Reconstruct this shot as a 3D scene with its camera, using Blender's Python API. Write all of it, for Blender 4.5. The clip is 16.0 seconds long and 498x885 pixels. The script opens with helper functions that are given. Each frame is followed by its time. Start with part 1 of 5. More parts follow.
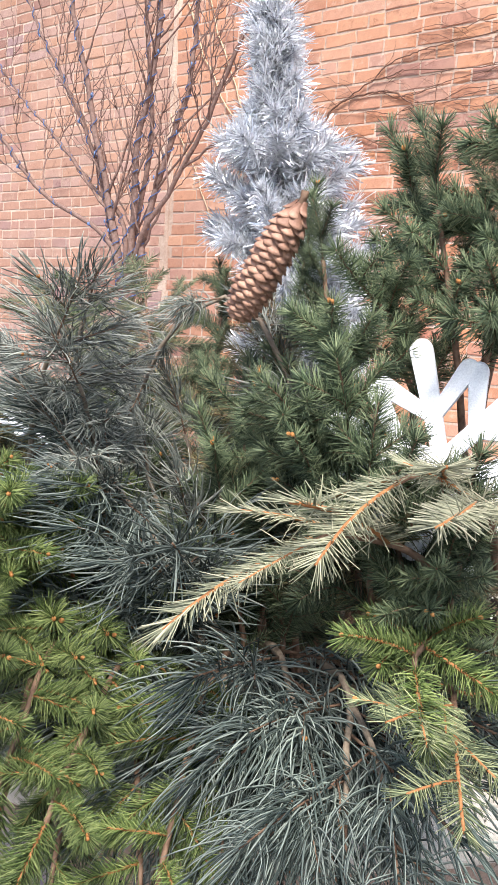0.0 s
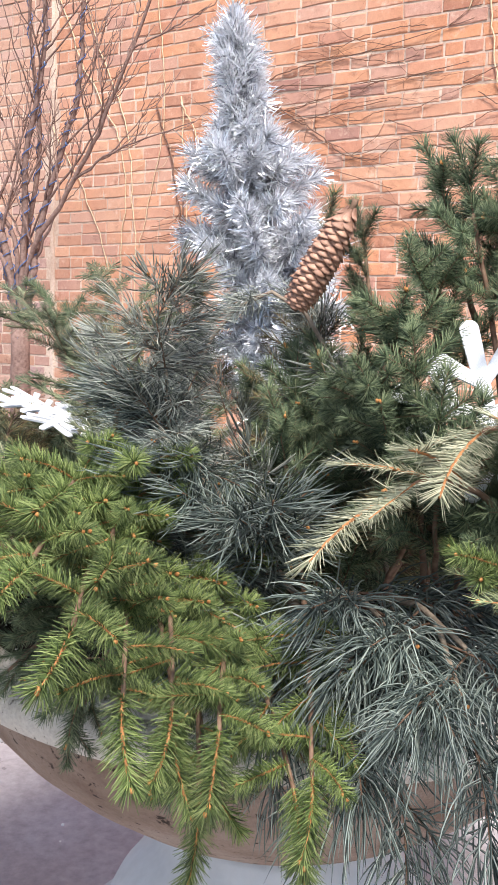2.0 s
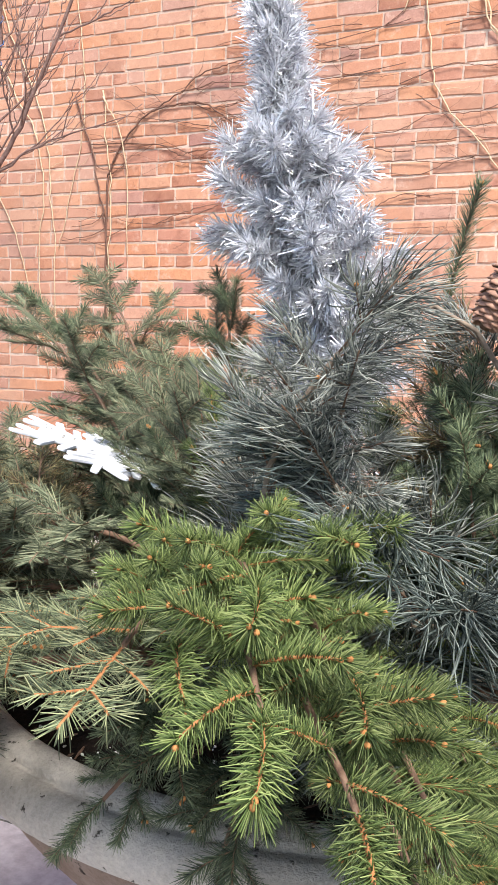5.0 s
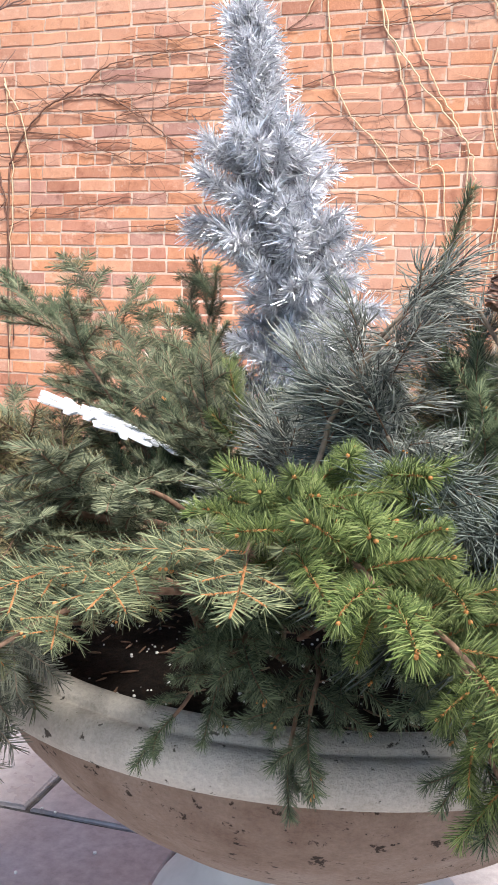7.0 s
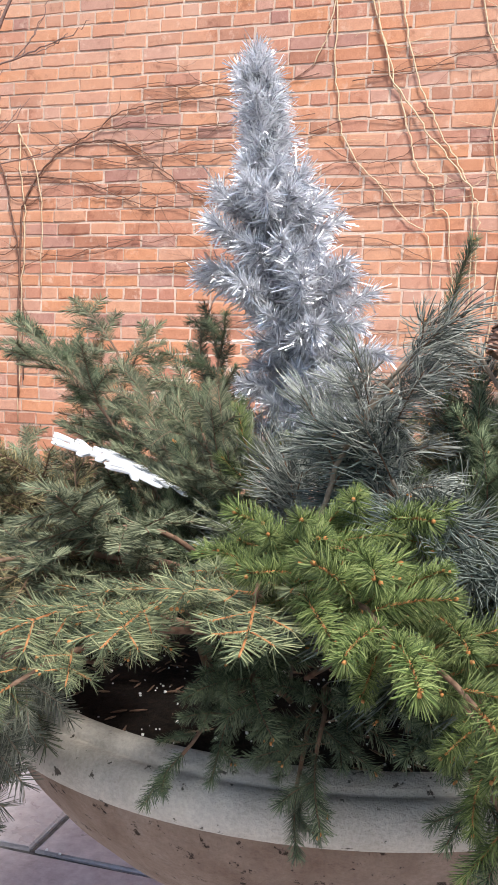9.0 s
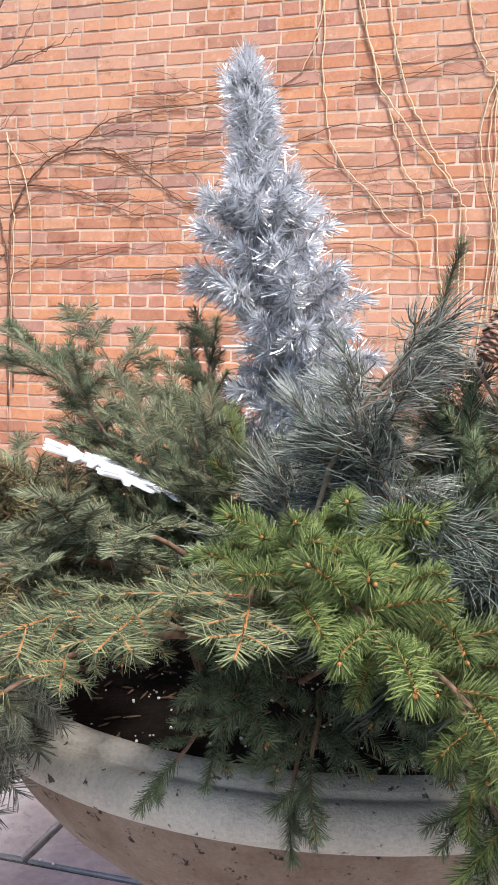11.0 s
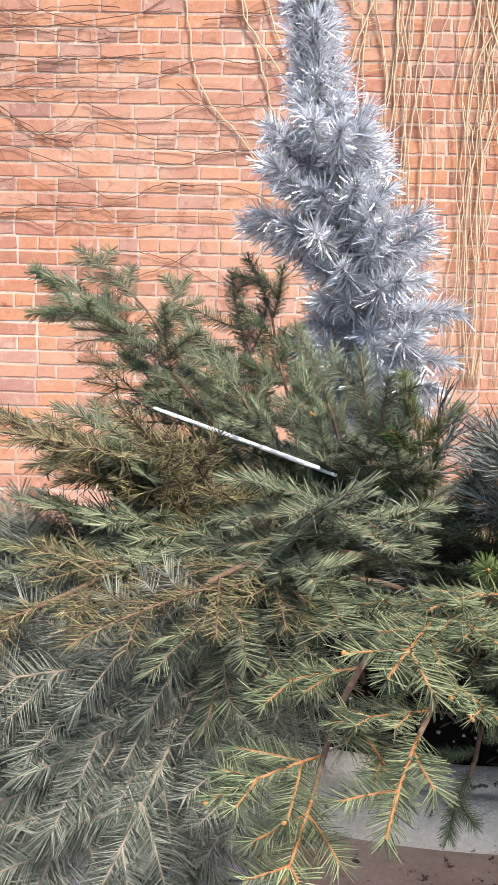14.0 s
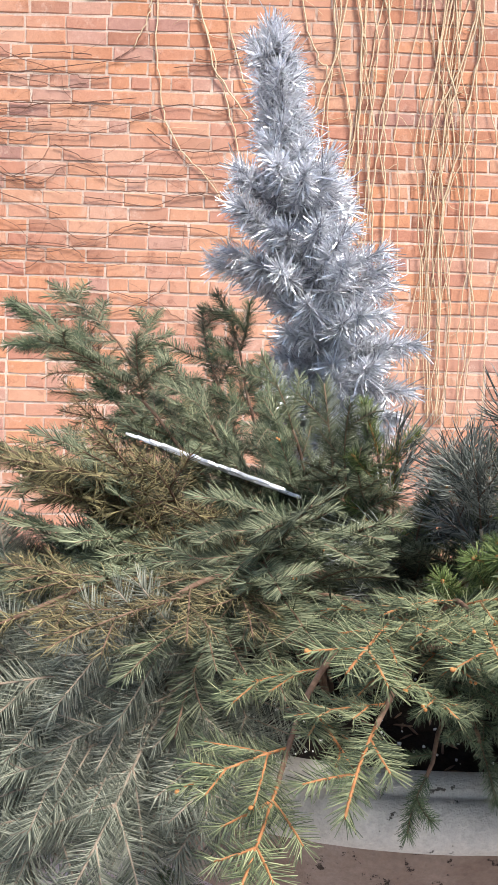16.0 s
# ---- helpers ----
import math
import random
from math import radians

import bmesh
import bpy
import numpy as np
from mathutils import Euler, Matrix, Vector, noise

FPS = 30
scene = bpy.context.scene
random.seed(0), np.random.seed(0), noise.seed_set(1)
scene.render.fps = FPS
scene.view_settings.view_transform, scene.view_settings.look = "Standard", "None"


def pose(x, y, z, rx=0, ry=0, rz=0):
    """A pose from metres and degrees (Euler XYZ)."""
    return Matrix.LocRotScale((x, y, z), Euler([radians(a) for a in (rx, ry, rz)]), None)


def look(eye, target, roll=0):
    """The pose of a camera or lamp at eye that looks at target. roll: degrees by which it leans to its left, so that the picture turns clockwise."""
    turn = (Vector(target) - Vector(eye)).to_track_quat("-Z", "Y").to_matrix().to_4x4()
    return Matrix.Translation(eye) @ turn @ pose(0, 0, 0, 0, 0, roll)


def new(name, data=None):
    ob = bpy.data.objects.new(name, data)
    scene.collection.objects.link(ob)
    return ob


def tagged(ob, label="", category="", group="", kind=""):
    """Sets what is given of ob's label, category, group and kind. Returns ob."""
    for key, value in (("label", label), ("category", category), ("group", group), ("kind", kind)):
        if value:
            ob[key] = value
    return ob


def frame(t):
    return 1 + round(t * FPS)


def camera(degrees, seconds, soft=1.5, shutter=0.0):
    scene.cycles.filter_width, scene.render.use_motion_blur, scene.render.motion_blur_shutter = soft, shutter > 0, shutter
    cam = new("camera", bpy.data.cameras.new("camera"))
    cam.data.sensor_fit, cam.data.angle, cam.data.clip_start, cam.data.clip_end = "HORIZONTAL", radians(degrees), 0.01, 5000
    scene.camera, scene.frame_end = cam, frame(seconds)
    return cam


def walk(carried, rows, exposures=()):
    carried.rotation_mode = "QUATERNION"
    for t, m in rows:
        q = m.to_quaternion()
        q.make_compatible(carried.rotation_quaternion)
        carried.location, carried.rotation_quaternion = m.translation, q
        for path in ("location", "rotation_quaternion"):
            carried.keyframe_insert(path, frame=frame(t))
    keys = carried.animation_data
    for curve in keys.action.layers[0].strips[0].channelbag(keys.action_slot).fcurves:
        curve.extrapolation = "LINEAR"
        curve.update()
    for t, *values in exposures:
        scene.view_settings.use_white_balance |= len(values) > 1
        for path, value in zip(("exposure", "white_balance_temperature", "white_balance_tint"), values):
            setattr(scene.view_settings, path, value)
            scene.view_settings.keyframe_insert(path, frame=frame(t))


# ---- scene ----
# ---------------------------------------------------------------- camera
cam = camera(31.4, 16.0, soft=0.8)
EXPOSE = 1.18
PATH = [
    (0, (0.015, 0.1, 1.397), (-1.225, 1.648, 1.137), 3.4),
    (0.5, (-0.05, 0.023, 1.39), (-1.141, 1.681, 1.142), 2.7),
    (1, (-0.068, -0.037, 1.375), (-1.146, 1.63, 1.133), 2.2),
    (1.5, (-0.066, -0.064, 1.371), (-1.126, 1.617, 1.143), 2.0),
    (2, (-0.057, -0.076, 1.372), (-1.059, 1.64, 1.148), 1.8),
    (2.5, (-0.061, -0.074, 1.369), (-1.035, 1.66, 1.155), 1.6),
    (3, (-0.066, -0.073, 1.367), (-1.04, 1.661, 1.161), 1.7),
    (3.5, (-0.079, -0.085, 1.362), (-1.056, 1.649, 1.155), 1.8),
    (4, (-0.137, -0.08, 1.354), (-1.106, 1.657, 1.147), 2.1),
    (4.5, (-0.247, -0.021, 1.381), (-1.138, 1.758, 1.177), 2.0),
    (4.7, (-0.283, -0.001, 1.385), (-1.133, 1.797, 1.178), 1.8),
    (6.8, (-0.408, -0.16, 1.364), (-0.953, 1.752, 1.153), 2.0),
    (7, (-0.415, -0.156, 1.363), (-0.951, 1.759, 1.15), 2.1),
    (7.5, (-0.426, -0.161, 1.373), (-0.972, 1.751, 1.155), 2.0),
    (8, (-0.425, -0.172, 1.371), (-0.98, 1.74, 1.177), 1.9),
    (8.5, (-0.418, -0.175, 1.372), (-0.974, 1.74, 1.209), 2.0),
    (9, (-0.411, -0.178, 1.369), (-0.966, 1.739, 1.242), 2.3),
    (9.5, (-0.407, -0.179, 1.368), (-0.962, 1.74, 1.265), 2.3),
    (12, (-0.433, -0.175, 1.359), (-0.946, 1.753, 1.214), 2.0),
    (12.5, (-0.494, -0.134, 1.355), (-0.968, 1.8, 1.176), 2.2),
    (13, (-0.611, -0.06, 1.375), (-0.945, 1.901, 1.175), 1.9),
    (13.5, (-0.7, -0.072, 1.376), (-0.837, 1.912, 1.167), 2.2),
    (14, (-0.808, -0.124, 1.371), (-0.879, 1.863, 1.151), 1.5),
    (14.5, (-0.839, -0.156, 1.369), (-0.851, 1.832, 1.15), 0.9),
    (15, (-0.838, -0.2, 1.369), (-0.812, 1.794, 1.219), 0.3),
    (15.5, (-0.842, -0.203, 1.368), (-0.795, 1.794, 1.266), 0.0),
    (16, (-0.807, -0.167, 1.358), (-0.808, 1.829, 1.231), 1.7),
]
walk(cam, [(t, look(eye, target, roll)) for t, eye, target, roll in PATH],
     [(0.0, EXPOSE + 0.03), (4.7, EXPOSE), (7.0, EXPOSE), (7.6, EXPOSE - 0.03), (8.4, EXPOSE - 0.19), (12.0, EXPOSE - 0.16), (13.0, EXPOSE - 0.03), (14.5, EXPOSE - 0.05), (15.3, EXPOSE - 0.12), (16.0, EXPOSE - 0.07)])

# ---------------------------------------------------------------- world and light
world = bpy.data.worlds.new("overcast_sky")
scene.world = world
world.use_nodes = True
wn = world.node_tree.nodes
sky = wn.new("ShaderNodeTexSky")
sky.sky_type = "NISHITA"
sky.sun_disc = False
sky.sun_elevation = radians(56)
sky.sun_rotation = radians(150)
sky.air_density, sky.dust_density, sky.ozone_density = 1.0, 1.5, 1.5
wn["Background"].inputs["Strength"].default_value = 0.105
world.node_tree.links.new(sky.outputs["Color"], wn["Background"].inputs["Color"])

sun_data = bpy.data.lights.new("sun", "SUN")
sun_data.energy, sun_data.angle, sun_data.color = 3.2, radians(15), (1.0, 0.96, 0.91)
sun = new("sun", sun_data)
sun.matrix_world = look((1.6, -2.1, 6.4), (-0.6, 0.9, 1.0))

# ---------------------------------------------------------------- materials
def material(name, rough=0.6, metal=0.0, spec=0.5):
    m = bpy.data.materials.new(name)
    m.use_nodes = True
    b = m.node_tree.nodes["Principled BSDF"]
    b.inputs["Roughness"].default_value = rough
    b.inputs["Metallic"].default_value = metal
    b.inputs["Specular IOR Level"].default_value = spec
    return m, m.node_tree, b


def ramp(nt, stops):
    r = nt.nodes.new("ShaderNodeValToRGB")
    el = r.color_ramp.elements
    while len(el) < len(stops):
        el.new(0.5)
    for e, (p, c) in zip(el, stops):
        e.position, e.color = p, (*c, 1)
    return r


def noise_tex(nt, scale, detail=4.0, rough=0.6, vector=None):
    n = nt.nodes.new("ShaderNodeTexNoise")
    n.inputs["Scale"].default_value, n.inputs["Detail"].default_value, n.inputs["Roughness"].default_value = scale, detail, rough
    if vector is None:
        vector = nt.nodes.new("ShaderNodeNewGeometry").outputs["Position"]
    nt.links.new(vector, n.inputs["Vector"])
    return n


def mixed(nt, kind, fac, a, b):
    m = nt.nodes.new("ShaderNodeMix")
    m.data_type, m.blend_type = "RGBA", kind
    for sock, v in ((m.inputs["Factor"], fac), (m.inputs["A"], a), (m.inputs["B"], b)):
        if isinstance(v, (int, float)):
            sock.default_value = v
        elif isinstance(v, tuple):
            sock.default_value = (*v, 1)
        else:
            nt.links.new(v, sock)
    return m.outputs["Result"]


def bump(nt, b, height, strength, distance):
    n = nt.nodes.new("ShaderNodeBump")
    n.inputs["Strength"].default_value, n.inputs["Distance"].default_value = strength, distance
    nt.links.new(height, n.inputs["Height"])
    nt.links.new(n.outputs["Normal"], b.inputs["Normal"])


def needle_material(name, c0, c1, c2, rough=0.45):
    """Needles that differ one from another, over darker and lighter stretches."""
    m, nt, b = material(name, rough + 0.1, 0, 0.25)
    g = nt.nodes.new("ShaderNodeNewGeometry")
    shade = lambda c, k: tuple(v * k for v in c)
    # the darkest needles stand in for the shaded gaps in the foliage
    r = ramp(nt, [(0.0, shade(c0, 0.5)), (0.25, shade(c0, 1.1)), (0.55, shade(c1, 1.18)), (0.85, shade(c2, 1.1)), (1.0, shade(c2, 1.4))])
    nt.links.new(g.outputs["Random Per Island"], r.inputs["Fac"])
    n = noise_tex(nt, 9.0, 3.0)
    patch = ramp(nt, [(0.32, (0.68, 0.66, 0.64)), (0.68, (1.3, 1.3, 1.17))])
    nt.links.new(n.outputs["Fac"], patch.inputs["Fac"])
    nt.links.new(mixed(nt, "MULTIPLY", 1.0, r.outputs["Color"], patch.outputs["Color"]), b.inputs["Base Color"])
    b.inputs["Subsurface Weight"].default_value = 0.0
    return m


def wood_material(name, c0, c1, scale=160, rough=0.75):
    m, nt, b = material(name, rough, 0, 0.3)
    n = noise_tex(nt, scale, 5.0)
    r = ramp(nt, [(0.3, c0), (0.7, c1)])
    nt.links.new(n.outputs["Fac"], r.inputs["Fac"])
    nt.links.new(r.outputs["Color"], b.inputs["Base Color"])
    bump(nt, b, n.outputs["Fac"], 0.6, 0.002)
    return m


NEEDLE = {
    "spruce": needle_material("fresh_spruce_needle", (0.06, 0.092, 0.03), (0.112, 0.152, 0.048), (0.2, 0.24, 0.095)),
    "dark": needle_material("dark_spruce_needle", (0.046, 0.07, 0.042), (0.084, 0.114, 0.066), (0.16, 0.19, 0.115)),
    "teal": needle_material("blue_spruce_needle", (0.082, 0.104, 0.062), (0.138, 0.163, 0.092), (0.25, 0.265, 0.155)),
    "fir": needle_material("fir_needle", (0.07, 0.086, 0.054), (0.118, 0.138, 0.088), (0.215, 0.228, 0.15)),
    "grey": needle_material("dull_fir_needle", (0.125, 0.14, 0.115), (0.185, 0.2, 0.165), (0.29, 0.295, 0.245)),
    "pale": needle_material("pale_fir_needle", (0.2, 0.21, 0.15), (0.28, 0.285, 0.205), (0.4, 0.385, 0.29)),
    "pine": needle_material("blue_pine_needle", (0.058, 0.076, 0.074), (0.105, 0.13, 0.126), (0.2, 0.23, 0.22)),
    "dry": needle_material("dry_pine_needle", (0.1, 0.112, 0.108), (0.19, 0.206, 0.196), (0.34, 0.355, 0.335)),
    "brown": needle_material("browning_needle", (0.085, 0.072, 0.04), (0.155, 0.132, 0.068), (0.27, 0.225, 0.12)),
}
NEEDLE["upright"] = NEEDLE["dark"]
STEM = {
    "orange": wood_material("orange_shoot_bark", (0.25, 0.1, 0.038), (0.47, 0.21, 0.085)),
    "brown": wood_material("brown_twig_bark", (0.1, 0.055, 0.035), (0.24, 0.15, 0.1)),
    "grey": wood_material("grey_twig_bark", (0.16, 0.12, 0.09), (0.34, 0.27, 0.2)),
}
BUD = wood_material("resin_bud", (0.36, 0.14, 0.04), (0.55, 0.27, 0.1), 300)

# ---------------------------------------------------------------- mesh helpers
def mesh_from(name, v, f):
    """A mesh from an array of points and one of triangles or quads."""
    v, f = np.asarray(v, dtype=np.float32), np.asarray(f, dtype=np.int32)
    me = bpy.data.meshes.new(name)
    me.vertices.add(len(v))
    me.vertices.foreach_set("co", v.ravel())
    me.loops.add(f.size)
    me.loops.foreach_set("vertex_index", f.ravel())
    me.polygons.add(len(f))
    me.polygons.foreach_set("loop_start", np.arange(0, f.size, f.shape[1], dtype=np.int32))
    me.polygons.foreach_set("use_smooth", np.zeros(len(f), dtype=bool))
    me.update(calc_edges=True)
    return me


def smooth(me):
    me.polygons.foreach_set("use_smooth", np.ones(len(me.polygons), dtype=bool))
    me.update()
    return me


def joined(pieces):
    vs, fs, at = [], [], 0
    for v, f in pieces:
        vs.append(v), fs.append(np.asarray(f) + at)
        at += len(v)
    return np.concatenate(vs), np.concatenate(fs)


def part(name, me, mat, parent=None, label="", kind=""):
    """One mesh object, a thing of its own or a part under parent."""
    if isinstance(me, bmesh.types.BMesh):
        bm, me = me, bpy.data.meshes.new(name)
        bm.to_mesh(me)
        bm.free()
    ob = new(name, me)
    if mat is not None and not me.materials:
        me.materials.append(mat)
    if parent is not None:
        ob.parent = parent
    return tagged(ob, label=label, kind=kind)


def unit(v):
    v = np.asarray(v, dtype=float)
    return v / np.maximum(np.linalg.norm(v, axis=-1, keepdims=True), 1e-9)


def tube(points, radii, sides=6):
    """A closed, tapered tube of triangles along points."""
    p = np.asarray(points, dtype=float)
    n = len(p)
    r = np.broadcast_to(np.asarray(radii, dtype=float), (n,))
    tan = unit(np.gradient(p, axis=0))
    ref = np.array((0.31, 0.17, 0.93))
    if abs(unit(p[-1] - p[0]) @ unit(ref)) > 0.9:
        ref = np.array((0.9, -0.3, 0.2))
    a = unit(np.cross(tan, ref))
    b = np.cross(tan, a)
    ang = np.arange(sides) * 2 * np.pi / sides
    ring = p[:, None] + r[:, None, None] * (np.cos(ang)[None, :, None] * a[:, None] + np.sin(ang)[None, :, None] * b[:, None])
    v = np.concatenate((ring.reshape(-1, 3), p[:1], p[-1:]))
    i, j = np.meshgrid(np.arange(n - 1), np.arange(sides), indexing="ij")
    q0, q1 = (i * sides + j).ravel(), (i * sides + (j + 1) % sides).ravel()
    q2, q3 = q1 + sides, q0 + sides
    k = np.arange(sides)
    f = np.concatenate((np.stack((q0, q1, q2), 1), np.stack((q0, q2, q3), 1),
                        np.stack(((k + 1) % sides, k, np.full(sides, n * sides)), 1),
                        np.stack(((n - 1) * sides + k, (n - 1) * sides + (k + 1) % sides, np.full(sides, n * sides + 1)), 1)))
    return v, f


def blades(base, way, length, width, bend, segs, flat=1.0):
    """Many three-sided needles at once: bases, directions, lengths, a width, bends of the tips."""
    n = len(base)
    way = unit(way)
    ref = np.where(np.abs(way[:, 2:3]) > 0.9, np.array((1.0, 0, 0)), np.array((0, 0, 1.0)))
    a = unit(np.cross(way, ref))
    b = np.cross(way, a)
    if segs == 2:
        c = base + way * length[:, None] + bend
        tri = [math.cos(k * 2.0944 + 0.5) * a + math.sin(k * 2.0944 + 0.5) * b for k in range(3)]
        v = np.stack([base + width * 0.42 * o for o in tri] + [c + width * 0.2 * o for o in tri], 1)
        loc = [(0, 1, 4), (0, 4, 3), (1, 2, 5), (1, 5, 4), (2, 0, 3), (2, 3, 5), (3, 4, 5)]
        f = (np.arange(n) * 6)[:, None, None] + np.array(loc)[None]
        return v.reshape(-1, 3), f.reshape(-1, 3)
    rows = []
    for s in range(segs):
        u = s / segs if segs > 1 else 0.0
        u = u ** 0.8
        c = base + way * (length * u)[:, None] + bend * u * u
        w = width * (0.8 if s == 0 else 1.0)
        for k in range(3):
            t = k * 2.0944 + 0.5
            rows.append(c + w * 0.5 * (math.cos(t) * a + math.sin(t) * b * flat))
    rows.append(base + way * length[:, None] + bend)
    v = np.stack(rows, 1)
    m = v.shape[1]
    loc = []
    for s in range(segs - 1):
        for k in range(3):
            x0, x1 = s * 3 + k, s * 3 + (k + 1) % 3
            loc += [(x0, x1, x1 + 3), (x0, x1 + 3, x0 + 3)]
    for k in range(3):
        loc.append(((segs - 1) * 3 + k, (segs - 1) * 3 + (k + 1) % 3, m - 1))
    f = (np.arange(n) * m)[:, None, None] + np.array(loc)[None]
    return v.reshape(-1, 3), f.reshape(-1, 3)


def blob(centre, radii, sides=6, rings=4):
    """A small closed egg."""
    v = [(0, 0, 1)]
    for i in range(1, rings):
        for j in range(sides):
            a, b = math.pi * i / rings, 2 * math.pi * j / sides
            v.append((math.sin(a) * math.cos(b), math.sin(a) * math.sin(b), math.cos(a)))
    v.append((0, 0, -1))
    f = []
    for j in range(sides):
        k = (j + 1) % sides
        f.append((0, 1 + j, 1 + k))
        f.append((len(v) - 1, len(v) - 1 - sides + k, len(v) - 1 - sides + j))
        for i in range(rings - 2):
            x0, x1 = 1 + i * sides + j, 1 + i * sides + k
            f += [(x0, x0 + sides, x1 + sides), (x0, x1 + sides, x1)]
    return np.array(v) * np.array(radii) + np.array(centre), np.array(f)


def bezier(p0, p1, p2, n):
    u = np.linspace(0, 1, n)[:, None]
    p0, p1, p2 = (np.array(p, dtype=float) for p in (p0, p1, p2))
    return (1 - u) ** 2 * p0 + 2 * u * (1 - u) * p1 + u * u * p2


def basis(at, ahead, up):
    """A pose at a place with x ahead and z as near to up as may be."""
    x = Vector(ahead).normalized()
    y = Vector(up).cross(x)
    if y.length < 1e-4:
        y = Vector((0.3, 1, 0)).cross(x)
    y.normalize()
    z = x.cross(y)
    m = Matrix((x, y, z)).transposed().to_4x4()
    m.translation = at
    return m


# ---------------------------------------------------------------- evergreen sprays
# needle length, thickness, angle off the shoot, spread round it, needles a centimetre, sag, segments, side shoots, shoot bark, buds, length, needles in the end rosette
KINDS = {
    "spruce": dict(length=0.0185, wide=0.00118, angle=(48, 76), comb=0.0, per=42, sag=0.1, segs=2, side=1, stem="orange", bud=1, span=0.066, star=34),
    "dark": dict(length=0.0165, wide=0.00112, angle=(48, 74), comb=0.1, per=31, sag=0.1, segs=2, side=1, stem="brown", bud=0.4, span=0.080, star=24),
    "upright": dict(length=0.0165, wide=0.00110, angle=(46, 70), comb=0.1, per=28, sag=0.05, segs=2, side=0, stem="brown", bud=1, span=0.17, star=16),
    "teal": dict(length=0.0185, wide=0.00128, angle=(58, 74), comb=0.75, per=18, sag=0.1, segs=2, side=2, stem="orange", bud=0.12, span=0.095, star=6),
    "fir": dict(length=0.0180, wide=0.00138, angle=(58, 74), comb=0.85, per=18, sag=0.08, segs=2, side=2, stem="brown", bud=0, span=0.125, star=0),
    "grey": dict(length=0.0175, wide=0.00122, angle=(58, 74), comb=0.9, per=17, sag=0.08, segs=2, side=4, stem="grey", bud=0, span=0.135, star=0),
    "pale": dict(length=0.0220, wide=0.00128, angle=(58, 74), comb=0.85, per=20, sag=0.16, segs=2, side=0, stem="orange", bud=0, span=0.095, star=0),
    "pine": dict(length=0.0620, wide=0.00145, angle=(42, 82), comb=0.0, per=7.5, sag=0.2, segs=4, side=1, stem="brown", bud=0.04, span=0.115, star=0),
    "dry": dict(length=0.0520, wide=0.00140, angle=(38, 84), comb=0.0, per=7.5, sag=0.2, segs=4, side=1, stem="brown", bud=0.15, span=0.10, star=0),
    "brown": dict(length=0.0165, wide=0.00135, angle=(40, 80), comb=0.4, per=8, sag=0.1, segs=2, side=3, stem="brown", bud=0, span=0.11, star=0),
}
SPRAYS = {}


